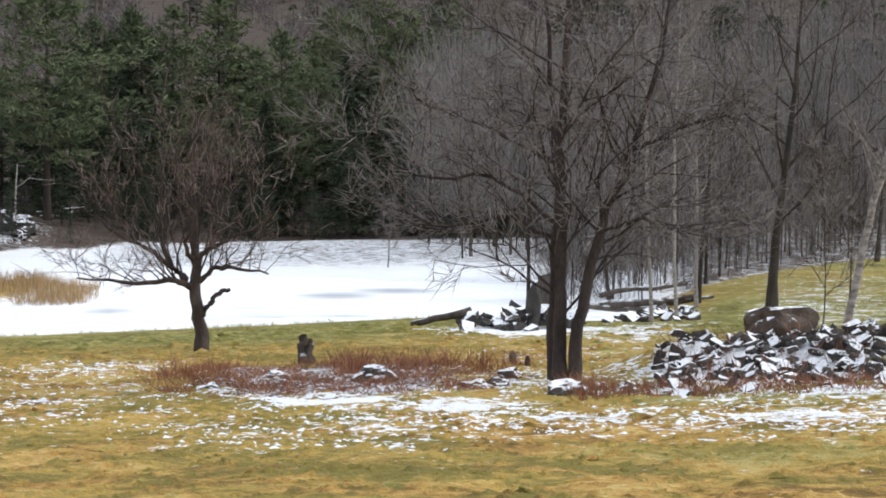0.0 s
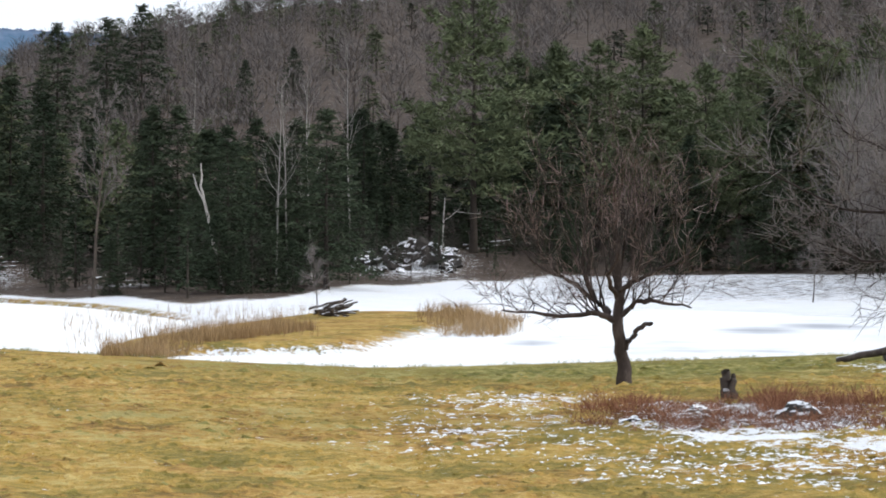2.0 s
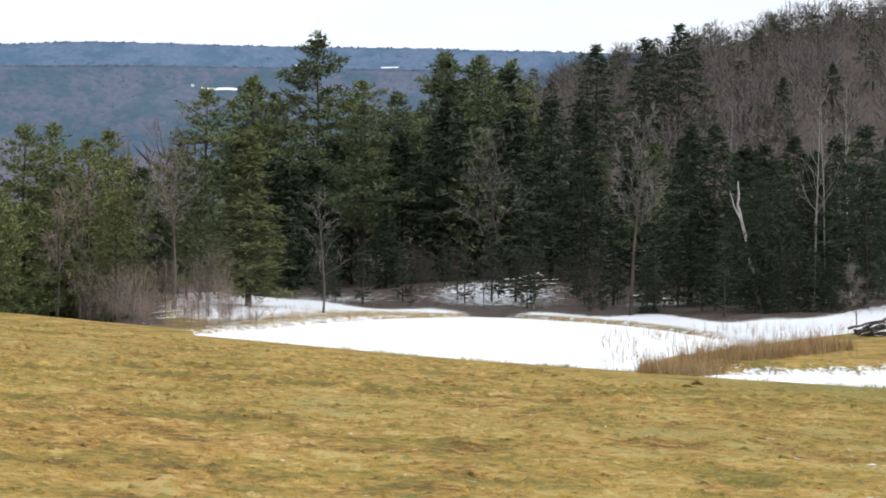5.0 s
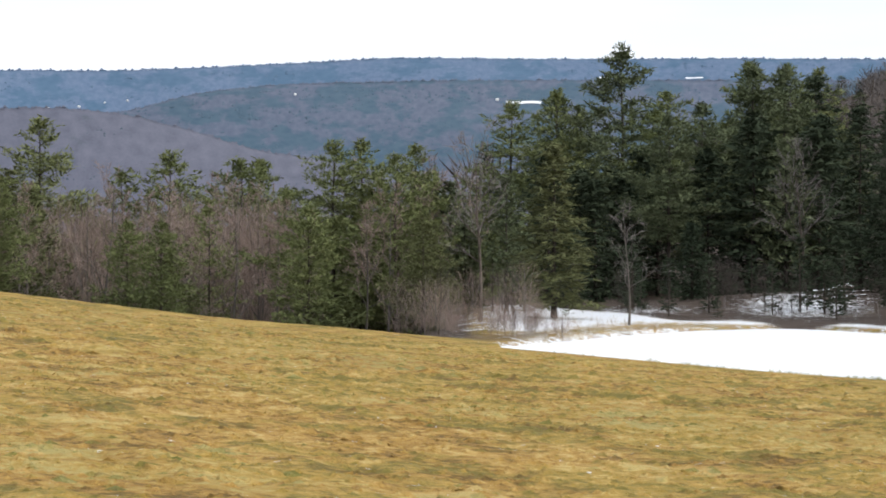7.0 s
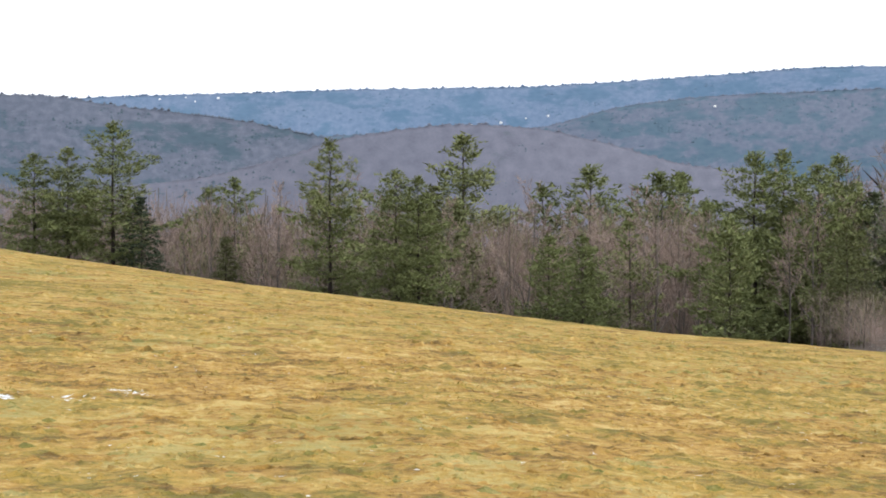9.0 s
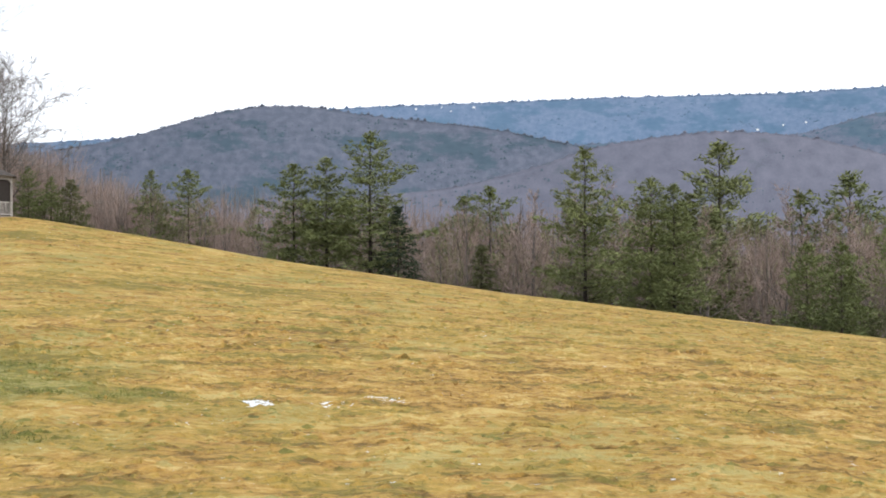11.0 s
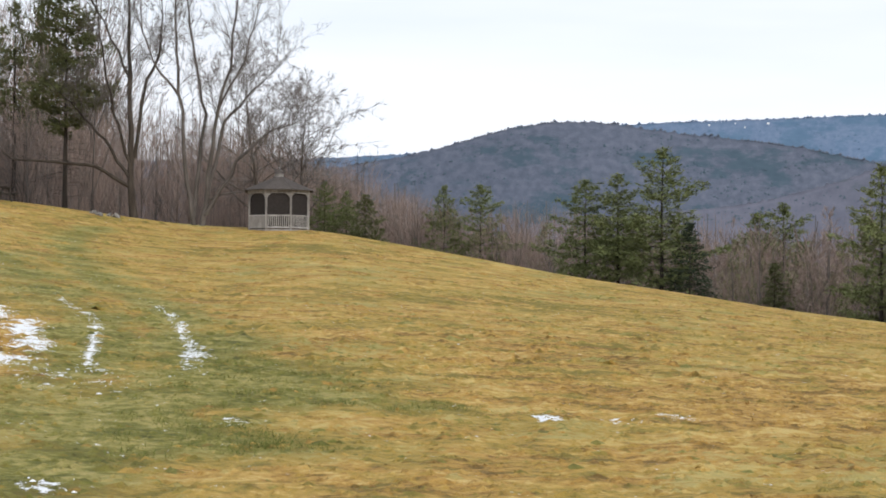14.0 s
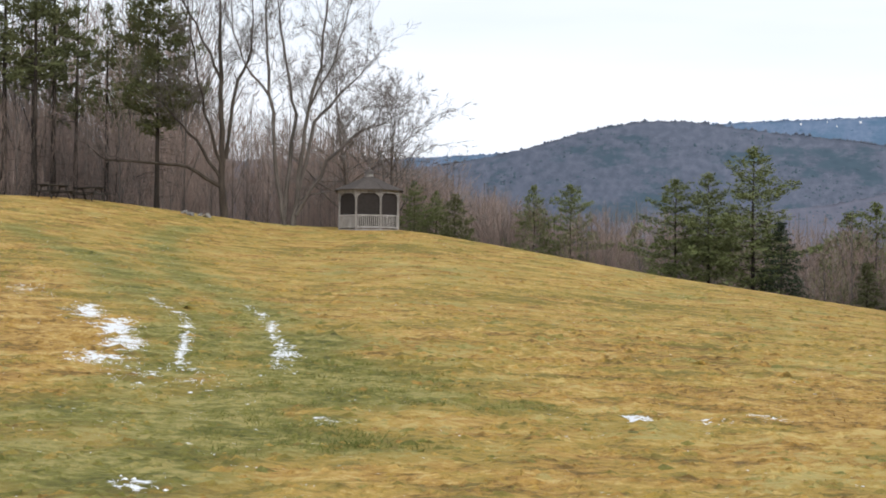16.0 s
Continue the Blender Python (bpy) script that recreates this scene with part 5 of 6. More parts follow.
def broken_birch():
    w = Wood(31)
    bough(w, [(1.1, 0, -0.3), (0.66, 0, 2.2), (0.2, 0, 4.3), (-0.16, 0.02, 6.0), (-0.18, 0, 7.3)], [0.1, 0.095, 0.09, 0.07, 0.03], 0)
    bough(w, [(0.05, 0, 5.0), (-0.38, 0.03, 5.9), (-0.62, 0.05, 6.7)], [0.065, 0.05, 0.025], 3, 0.3, 0.4, 0, 0, 0)
    return w.done("birch_snag", BIRCH, TWIG, "broken dead white birch snag before dark hemlocks", "tree", facing(17.9, 97.0, 0.0) @ Matrix.Scale(0.815, 4))


def wood_snag():
    w = Wood(37)
    bough(w, [(0.1, 0, -0.3), (0.0, 0, 1.4), (0.12, 0, 3.6)], [0.07, 0.055, 0.02], 0)
    bough(w, [(0.02, 0, 2.2), (0.8, -0.1, 2.75), (2.2, -0.2, 2.65)], [0.025, 0.018, 0.008], 6, 0.2, 0.6, 0, 0, 4)
    return w.done("birch_snag", BIRCH, TWIG, "pale broken trunk with one long dead branch", "tree", facing(11.45, 123.0, 0.0))


wood_snag()
apple_tree()
shore_maple()
leaning_birch()
broken_birch()
bare_tree(51, 9.6, 0.14, "hardwood_tree", BARK_DARK, TWIG, "dark-trunked leafless tree behind the boulder", 0.22, 0.5, 15, 2, 4, 5, facing(-8.85, 54.5), 0.02, fine=1.2)
for b, d, h, r, sd in ((-2.35, 70, 9.5, 0.09, 61), (-6.9, 57, 9.0, 0.07, 62), (-7.1, 64, 8.5, 0.06, 63), (-4.6, 62, 9.0, 0.08, 64), (-5.2, 72, 9.5, 0.07, 65), (-9.9, 78, 10, 0.09, 66), (-11.6, 74, 10.5, 0.1, 67), (-10.9, 41, 4.2, 0.025, 68), (-10.2, 40, 3.4, 0.02, 69)):
    bare_tree(sd, h, r * 0.85, "hardwood_tree", BARK_DARK, TWIG, "slender leafless hardwood at the pond's end", 0.25, 0.36, 13, 1, 5, 7, facing(b, d), 0.04, fine=1.3)
w = Wood(71)
bough(w, [(0, 0, -0.2), (0.02, 0, 0.8), (-0.05, 0, 1.5)], [0.42, 0.36, 0.3], 0, sides=9)
w.done("tree_stump", DEADWOOD, TWIG, "thick broken dark trunk beside the stone heap", "stump", facing(-2.85, 66))
for b, d, h, r, sd in ((29.18, 100.2, 5.5, 0.06, 72), (14.83, 81, 2.3, 0.03, 73), (1.5, 93.8, 2.9, 0.035, 74)):
    bare_tree(sd, h, r, "sapling", BARK_PALE, TWIG, "thin pale leafless sapling in the snow", 0.3, 0.36, 12, 1, 4, 7, facing(b, d), 0.02, fine=1.5)

# the maples beside the garden pavilion
def pavilion_maple():
    w = Wood(81)
    big = dict(up=0.55, level=2, kids=4, twigs=8, fine=1.1, lift=0.25, wide=0.7, along=0.35)
    bough(w, [(-0.3, 0, -0.3), (-0.86, 0.1, 3.4), (-1.3, 0.2, 7.5), (-1.5, 0.2, 10.7), (-1.6, 0.3, 14), (-1.7, 0.3, 17)], [0.2, 0.16, 0.13, 0.095, 0.06, 0.02], 20, length=3.0, start=0.3, **big)
    bough(w, [(0.1, 0, -0.3), (0.43, -0.1, 2.7), (0.86, -0.2, 6.4), (1.6, -0.2, 9), (1.95, -0.2, 12.9), (2.1, -0.3, 17)], [0.23, 0.18, 0.14, 0.11, 0.07, 0.02], 20, length=3.0, start=0.35, **big)
    bough(w, [(0.3, 0.2, 1.6), (1.3, 0.8, 6), (3.0, 1.2, 7.9), (5.0, 1.4, 10)], [0.17, 0.13, 0.09, 0.025], 17, length=2.4, start=0.3, **big)
    bough(w, [(0.3, -0.2, 0.6), (2.0, -0.8, 3.6), (3.9, -1.2, 5.4), (5.5, -1.3, 6.0)], [0.17, 0.13, 0.09, 0.025], 18, length=2.2, start=0.35, **big)
    bough(w, [(-1.3, 0.2, 7.4), (-2.6, 0.1, 9), (-3.4, 0, 11.1), (-3.6, 0, 13.5)], [0.11, 0.08, 0.06, 0.02], 12, length=1.9, start=0.25, **big)
    bough(w, [(-0.4, 0.4, 0.5), (0.2, 1.0, 6.4), (-0.4, 1.5, 9.6), (-0.9, 1.8, 13.5), (-1.0, 2.0, 16)], [0.19, 0.13, 0.1, 0.06, 0.02], 15, length=2.3, start=0.35, **big)
    bough(w, [(0.86, -0.2, 6.4), (2.4, -1.0, 9.4), (3.4, -1.4, 13)], [0.1, 0.07, 0.02], 11, length=2.0, start=0.25, **big)
    bough(w, [(0.4, -0.1, 1.4), (1.3, -0.6, 1.8), (2.4, -0.8, 1.9)], [0.07, 0.05, 0.02], 4, length=0.8, level=1)
    return w.done("maple_tree", BARK_PALE, TWIG, "large grey-barked leafless maple with several stems", "tree", facing(66.94, 121))


def knoll_maple():
    w = Wood(82)
    big = dict(up=0.5, level=2, kids=4, twigs=8, fine=1.1, lift=0.25, wide=0.7, along=0.35)
    bough(w, [(0, 0, -0.3), (-0.17, 0, 2), (-0.17, 0, 4.9), (-0.35, 0.1, 9.2), (-0.4, 0.1, 12.4), (-0.4, 0.1, 17)], [0.36, 0.27, 0.22, 0.16, 0.1, 0.02], 22, length=3.0, start=0.32, **big)
    bough(w, [(0.02, 0, 3.4), (0.5, -0.2, 7.4), (1.4, -0.3, 9.6), (1.7, -0.3, 13.5)], [0.17, 0.13, 0.1, 0.02], 14, length=2.3, start=0.25, **big)
    bough(w, [(-0.1, 0, 1.7), (-2.2, -0.4, 2.9), (-4.5, -0.6, 3.1), (-6.8, -0.6, 3.2), (-8.1, -0.6, 4.2)], [0.13, 0.1, 0.08, 0.05, 0.015], 14, length=1.3, start=0.35, up=0.3, level=1, kids=4, twigs=6, lift=0.15)
    bough(w, [(-0.15, 0, 2.1), (-1.7, 0.3, 4.4), (-3.2, 0.5, 6.1), (-4.9, 0.6, 7.8)], [0.15, 0.11, 0.08, 0.02], 17, length=2.1, start=0.3, **big)
    bough(w, [(-0.3, 0.1, 8.0), (-1.7, 0, 11.1), (-2.6, 0, 12.6), (-3.5, 0, 15.5)], [0.12, 0.08, 0.06, 0.02], 12, length=2.0, start=0.25, **big)
    bough(w, [(-0.17, 0, 3.0), (-1.2, -0.8, 6.0), (-1.9, -1.2, 9.5), (-2.3, -1.4, 13)], [0.14, 0.1, 0.07, 0.02], 13, length=2.2, start=0.3, **big)
    return w.done("maple_tree", BARK_DARK, TWIG, "large leafless maple with a long low limb on the knoll", "tree", facing(68.73, 122))


pavilion_maple()
knoll_maple()
bare_tree(83, 9.6, 0.15, "maple_tree", BARK, TWIG, "rounded leafless maple behind the pavilion", 0.12, 0.62, 24, 2, 4, 11, facing(64.2, 131), 0.03, fine=2.0, lift=0.02)
bare_tree(84, 10.8, 0.16, "maple_tree", BARK, TWIG, "rounded leafless maple behind the pavilion", 0.12, 0.6, 24, 2, 4, 11, facing(65.4, 130), 0.03, fine=2.0, lift=0.02)


# ---- stones ----
def stone_mesh(seed, flat=0.65, material=None):
    """An angular fieldstone: a split block with knocked-off corners."""
    bm = bmesh.new()
    R = random.Random(seed)
    bmesh.ops.create_cube(bm, size=1.0)
    sx, sy = R.uniform(0.8, 1.3), R.uniform(0.6, 1.0)
    for v in bm.verts:
        v.co = Vector((v.co.x * sx * R.uniform(0.6, 1.1), v.co.y * sy * R.uniform(0.6, 1.1), v.co.z * flat * R.uniform(0.6, 1.2)))
    bmesh.ops.bevel(bm, geom=R.sample(bm.verts[:], 4), offset=0.16, segments=1, affect="VERTICES")
    bmesh.ops.triangulate(bm, faces=bm.faces[:])
    me = bpy.data.meshes.new("stone")
    bm.to_mesh(me); bm.free()
    me.materials.append(material or STONE)
    return me


STONES = [stone_mesh(i, (0.3, 0.42, 0.55, 0.24, 0.36)[i % 5]) for i in range(8)]


def stone_heap(label, bearings, dists, high, count, lo, hi, seed, meshes=None):
    """A low tumbled heap along a stretch of land."""
    R = random.Random(seed)
    mid = (sum(bearings) / 2, sum(dists) / 2)
    x0, y0, z0 = spot(*mid)
    top = holder("stone_heap", pose(x0, y0, z0))
    tagged(top, label, "stone heap")
    for i in range(count):
        u, v = R.random(), R.gauss(0.5, 0.24)
        b = bearings[0] + (bearings[1] - bearings[0]) * u
        d = dists[0] + (dists[1] - dists[0]) * v
        x, y, z = spot(b, d)
        lump = max(0, 1 - (2 * (v - 0.5)) ** 2) * (0.65 + 0.35 * math.sin(u * 9 + seed)) * min(1, 6 * u + 0.25, 6 * (1 - u) + 0.25)
        ob = new("stone", (meshes or STONES)[i % 8])
        ob.parent = top
        s = R.uniform(lo, hi) * (1.25 if R.random() < 0.15 else 1)
        ob.matrix_basis = pose(x - x0, y - y0, z - z0 + high * lump * R.uniform(0.35, 1) + s * 0.1, R.uniform(-35, 35), R.uniform(-35, 35), R.uniform(0, 360)) @ Matrix.Scale(s, 4)
    return top


stone_heap("tumbled dark fieldstones with snow between them", (-5.8, -9.2), (25.8, 33.5), 0.18, 230, 0.07, 0.23, 1)
stone_heap("tumbled dark fieldstones below the leaning birch", (-9.1, -12.8), (25.8, 33.5), 0.18, 230, 0.07, 0.23, 9)
stone_heap("heap of dark stones and snow by the shore", (-0.5, -3.6), (45.5, 49.5), 0.5, 110, 0.14, 0.4, 2)
stone_heap("small heap of snowy stones under the birches", (-4.4, -6.9), (50, 55), 0.25, 50, 0.14, 0.38, 3)
stone_heap("snow-covered mound of rubble and brush", (11.0, 13.6), (118, 127), 1.0, 190, 0.25, 0.65, 4)
stone_heap("low pale rocks at the knoll's edge", (69.15, 69.9), (118, 120), 0.04, 14, 0.12, 0.34, 5, [stone_mesh(40 + i, 0.5, GREYSTONE) for i in range(8)])


def boulder(name, label, bearing, dist, size, seed, lift=0.0, material=None, subdiv=3, rough=0.16, top=0.9):
    bm = bmesh.new()
    bmesh.ops.create_icosphere(bm, subdivisions=subdiv, radius=0.5)
    for v in bm.verts:
        n1 = noise.noise(v.co * 2.2 + Vector((seed, 0, 0)))
        n2 = noise.noise(v.co * 6 + Vector((0, seed, 0)))
        c = v.co * (1 + rough * 1.6 * n1 + rough * 0.6 * n2)
        c.z = min(c.z, top + 0.08 * n2)
        v.co = Vector((c.x * size[0], c.y * size[1], c.z * size[2]))
    me = bpy.data.meshes.new(name)
    bm.to_mesh(me); bm.free()
    me.materials.append(material or STONE)
    x, y, z = spot(bearing, dist)
    ob = new(name, me)
    ob.matrix_world = pose(x, y, z + size[2] * 0.28 + lift, 0, 0, bearing + seed * 7)
    return tagged(ob, label, "rock")


boulder("boulder", "large brown boulder with a flat snowy top", -9.05, 36.2, (1.25, 1.0, 0.9), 1, 0.1, BOULDER, 3, 0.3, 0.34)
for b, d, s, sd in ((1.9, 28.4, (0.62, 0.45, 0.42), 2), (-0.94, 26.6, (0.42, 0.36, 0.24), 3), (-3.35, 25.6, (0.6, 0.45, 0.36), 4), (-1.75, 28.8, (0.46, 0.36, 0.26), 5), (-1.5, 27.2, (0.34, 0.3, 0.22), 6),
                    (6.3, 27.4, (0.36, 0.3, 0.18), 7), (4.6, 29.8, (0.34, 0.3, 0.18), 8), (-5.0, 25.8, (0.42, 0.34, 0.26), 12), (-4.3, 26.5, (0.36, 0.28, 0.22), 13)):
    boulder("field_rock", "rounded grey fieldstone capped with snow in dead weeds", b, d, [0.9 * v for v in s], sd, -0.05, None, 3, 0.34)
boulder("standing_stone", "upright pale slab with snow on its face", -2.45, 46.5, (0.4, 0.3, 1.25), 21, 0.1, STONE, 2)
for b, d, s, sd in ((-1.9, 32.5, (0.14, 0.12, 0.3), 31), (-2.3, 32.6, (0.12, 0.1, 0.26), 32)):
    boulder("edging_stone", "small upright dark stone on the lawn", b, d, s, sd, 0, STONE, 1)


# ---- dead wood ----
def log_part(parent, a, b, r, seed, name="log"):
    w = Wood(seed)
    a, b = Vector(a), Vector(b)
    pts = [a.lerp(b, k / 5) + (w.jitter(r * 0.35) if 0 < k < 5 else Vector()) for k in range(6)]
    w.tube([pts[0] + (pts[0] - pts[1]) * 0.001] + pts, [0.001] + [r * (1 - 0.06 * k) for k in range(6)], 7)
    return raw_mesh(name, [tuple(v) for v in w.v], np.array(w.f, np.int32), DEADWOOD, parent)


def log_pile(label, bearing, dist, logs, seed, spread, high, rad):
    R = random.Random(seed)
    top = holder("log_pile", facing(bearing, dist))
    tagged(top, label, "log pile")
    for i in range(logs):
        a = R.uniform(-1.2, 1.2)
        z = rad + high * R.random() * (1 - abs(2 * i / logs - 1)) 
        ln = spread * R.uniform(0.35, 0.65)
        cx = R.uniform(-0.35, 0.35) * spread
        log_part(top, (cx - ln * math.cos(a), R.uniform(-0.5, 0.5) - ln * math.sin(a) * 0.5, z), (cx + ln * math.cos(a), R.uniform(-0.5, 0.5) + ln * math.sin(a) * 0.5, z + R.uniform(-0.1, 0.45)), rad * R.uniform(0.6, 1.2), seed * 50 + i)


log_pile("dark brush pile of snowy logs on the pond spit", 14.4, 74.0, 22, 3, 1.0, 0.32, 0.06)
log_pile("fallen snowy trunks at the wood's edge", 23.5, 120.0, 6, 4, 3.0, 0.7, 0.11)
log_pile("fallen snowy trunks at the wood's edge", 20.0, 113.0, 3, 5, 3.0, 0.3, 0.1)
log_pile("fallen snowy trunks at the wood's edge", 10.0, 131.0, 5, 6, 3.4, 0.6, 0.13)
log_pile("fallen grey poles behind the birches", -5.6, 58.0, 6, 7, 2.4, 0.4, 0.1)
shore_log = holder("fallen_log", facing(-0.1, 47.6))
tagged(shore_log, "fallen dark log pointing out over the shore", "log")
log_part(shore_log, (0.55, 0, 0.36), (-0.8, 0.3, 0.04), 0.1, 91, "trunk")
w = Wood(92)
bough(w, [(0, 0, -0.1), (-0.03, 0, 0.2), (-0.04, 0, 0.42)], [0.1, 0.075, 0.07], 0, sides=9)
bough(w, [(0.08, 0.02, -0.1), (0.09, 0, 0.25), (0.08, 0, 0.38)], [0.08, 0.06, 0.03], 0, sides=7)
w.done("tree_stump", DEADWOOD, TWIG, "split weathered stump in the weedy bed", "stump", facing(3.74, 32.8))


# ---- grasses ----
def blades(name, label, category, material, xs, ys, per, hlo, hhi, wide, lean, seed, z_of=None):
    """Thin standing blades round the given spots, one mesh of stuff."""
    rng = np.random.default_rng(seed)
    n = len(xs) * per
    x = np.repeat(xs, per) + rng.normal(0, 0.05, n)
    y = np.repeat(ys, per) + rng.normal(0, 0.05, n)
    z = (z_of or ground)(x, y) - 0.01
    h = rng.uniform(hlo, hhi, n)
    a = rng.uniform(0, 6.283, n)
    lx, ly = rng.normal(0, lean, n) * h, rng.normal(0, lean, n) * h
    wx, wy = np.cos(a) * wide * h ** 0.5, np.sin(a) * wide * h ** 0.5
    co = np.stack([np.stack([x - wx, y - wy, z], 1), np.stack([x + wx, y + wy, z], 1), np.stack([x + lx, y + ly, z + h], 1)], 1)
    ob = raw_mesh(name, co.reshape(-1, 3), np.arange(n * 3).reshape(-1, 3), material, None, False)
    return tagged(ob, label, category, kind="stuff")


rng = np.random.default_rng(42)


def scatter(n, b0, b1, d0, d1, power=1.0):
    b = rng.uniform(b0, b1, n)
    d = d0 + (d1 - d0) * rng.random(n) ** power
    return -d * np.sin(np.radians(b)), d * np.cos(np.radians(b)), b, d


def turf(label, count, d0, d1, power, lo, hi, seed):
    """Low rounded hummocks of matted grass, coloured like the ground that they grow from."""
    x, y, b, d = scatter(count, -14, 77, d0, d1, power)
    snow_, green_, litter_ = cover(x, y)
    ok = (snow_ < 0.55) & (litter_ < 0.6) & (d < curve(b, B_CREST, D_CREST) - np.interp(b, [30, 40], [5.0, 1.0]))
    x, y, n = x[ok], y[ok], int(ok.sum())
    r = np.random.default_rng(seed)
    size = lo + (hi - lo) * r.random(n) ** 2.2
    turn_ = r.uniform(0, 6.283, n)
    rim = []
    for k in range(5):
        a = turn_ + k * 1.2566 + r.uniform(-0.3, 0.3, n)
        q = size * r.uniform(0.7, 1.4, n)
        ex, ey = x + q * np.cos(a), y + q * np.sin(a)
        rim.append(np.stack([ex, ey, ground(ex, ey) - 0.012], 1))
    tip = np.stack([x + size * r.normal(0, 0.35, n), y + size * r.normal(0, 0.35, n), ground(x, y) + size * r.uniform(0.14, 0.38, n)], 1)
    i = np.arange(n)[:, None] * 6
    fs = np.concatenate([np.concatenate([i + k, i + (k + 1) % 5, i + 5], 1) for k in range(5)])
    ob = tagged(raw_mesh("meadow_grass", np.stack(rim + [tip], 1).reshape(-1, 3), fs, LAND, None, True), label, "grass", kind="stuff")
    for key, v in (("green", green_[ok] + r.normal(0, 0.09, n)), ("snow", np.zeros(n)), ("litter", np.zeros(n))):
        ob.data.attributes.new(key, "FLOAT", "POINT").data.foreach_set("value", np.repeat(v, 6).astype(np.float32))


turf("short straw-coloured winter grass of the meadow", 52000, 9.5, 38, 0.8, 0.018, 0.12, 1)
turf("winter grass farther up the meadow", 20000, 36, 120, 1.1, 0.1, 0.28, 2)
tx, ty, tb, td = scatter(130, 59.5, 69, 20, 40, 1.0)
keep = cover(tx, ty)[1] > 0.18
tx, ty = np.repeat(tx[keep], 34), np.repeat(ty[keep], 34)
blades("grass_tufts", "dark green tufts beside the wheel tracks", "grass", TUFT_GRASS, tx + rng.normal(0, 0.2, len(tx)), ty + rng.normal(0, 0.12, len(tx)), 2, 0.03, 0.1, 0.02, 0.7, 9)
tx, ty, tb, td = scatter(6500, 30, 77, 26, 118, 0.8)
t_green = cover(tx, ty)[1] + 0.16 * np.sin(tx * 0.8 + 2 * np.sin(ty * 0.5)) * np.sin(ty * 1.1 + tx * 0.3) + rng.normal(0, 0.05, len(tx))
keep = td < curve(tb, B_CREST, D_CREST) - 0.5
for pick, stuff_, sd_ in ((keep & (t_green > 0.1), GREEN_GRASS, 15), (keep & (t_green <= 0.1) & (t_green > -0.06), GRASS, 16), (keep & (t_green <= -0.06), RUST_GRASS, 17)):
    px_, py_ = np.repeat(tx[pick], 6), np.repeat(ty[pick], 6)
    blades("meadow_tussocks", "low tussocks of winter grass on the rising field", "grass", stuff_, px_ + rng.normal(0, 0.16, len(px_)), py_ + rng.normal(0, 0.16, len(px_)), 1, 0.02, 0.06, 0.06, 1.2, sd_)
sx_, sy_, sb_, sd_ = scatter(130, -1, 31, 0, 1)
sd_ = curve(sb_, B_CREST, D_CREST) - 0.2 + 0.4 * rng.random(len(sb_))
sx_, sy_ = np.repeat(-sd_ * np.sin(np.radians(sb_)), 12), np.repeat(sd_ * np.cos(np.radians(sb_)), 12)
blades("shore_tufts", "dark green grass tufts along the pond's edge", "grass", GREEN_GRASS, sx_ + rng.normal(0, 0.2, len(sx_)), sy_ + rng.normal(0, 0.1, len(sx_)), 2, 0.05, 0.14, 0.02, 0.7, 4)
# reeds on the near end and the tip of the spit
rx, ry, rb, rd = scatter(3200, 14.9, 20.6, 51, 64)
spread_in = (np.abs(rd - np.interp(rb, [14.9, 17, 19, 20.6], [64.5, 59.5, 55.5, 55.0])) < np.interp(rb, [14.9, 17, 20.6], [1.8, 2.4, 1.5]))
blades("reed_bed", "dry tan reeds standing in the pond's edge", "reeds", REED, rx[spread_in], ry[spread_in], 6, 0.2, 0.55, 0.013, 0.22, 5, lambda x, y: np.maximum(ground(x, y), POND))
rx, ry, rb, rd = scatter(1500, 9.3, 12.4, 65, 82)
spread_in = ((rb - 10.6) / 1.5) ** 2 + ((rd - 73) / 8.0) ** 2 < rng.random(len(rb)) * 1.3
blades("reed_bed", "dry tan reeds at the spit's tip", "reeds", REED, rx[spread_in], ry[spread_in], 6, 0.2, 0.6, 0.013, 0.25, 6, lambda x, y: np.maximum(ground(x, y), POND))
rx, ry, rb, rd = scatter(330, 14.8, 21.6, 58, 82)
blades("cattails", "sparse dry cattails in the snow of the pond", "reeds", REED, rx, ry, 3, 0.25, 0.6, 0.011, 0.2, 7, lambda x, y: np.maximum(ground(x, y), POND))
# rust-brown weeds between the rocks
wx_, wy_, wb_, wd_ = scatter(3600, -3.8, 8.2, 25.5, 34.0)
inside = ((wb_ - 2.7) / 5.0) ** 4 + ((wd_ - 29.0) / 4.2) ** 4 + 0.9 * np.sin(wb_ * 2.3) * np.sin(wd_ * 1.7) < 0.45
blades("dead_weeds", "rust-brown dead weeds flattened round the rocks", "weeds", BRUSH, wx_[inside], wy_[inside], 4, 0.04, 0.2, 0.018, 1.3, 8)


def drift(n, b, sb, d, sd):
    bb, dd = rng.normal(b, sb, n), rng.normal(d, sd, n)
    return -dd * np.sin(np.radians(bb)), dd * np.cos(np.radians(bb))


for seed_, (n_, b_, sb_, d_, sd_, h0_, h1_) in enumerate(((150, 0.6, 1.1, 32.0, 0.9, 0.1, 0.38), (110, 6.6, 0.6, 30.5, 1.0, 0.1, 0.32), (60, 2.6, 0.25, 31.5, 0.5, 0.15, 0.45), (90, -3.9, 0.5, 26.0, 0.5, 0.1, 0.3))):
    wx_, wy_ = drift(n_, b_, sb_, d_, sd_)
    blades("dead_weeds", "rust-brown weed clump standing in the bed", "weeds", BRUSH, wx_, wy_, 6, h0_, h1_, 0.012, 0.5, 20 + seed_)
wx_, wy_, wb_, wd_ = scatter(620, -12.8, -3.6, 24.4, 26.8)
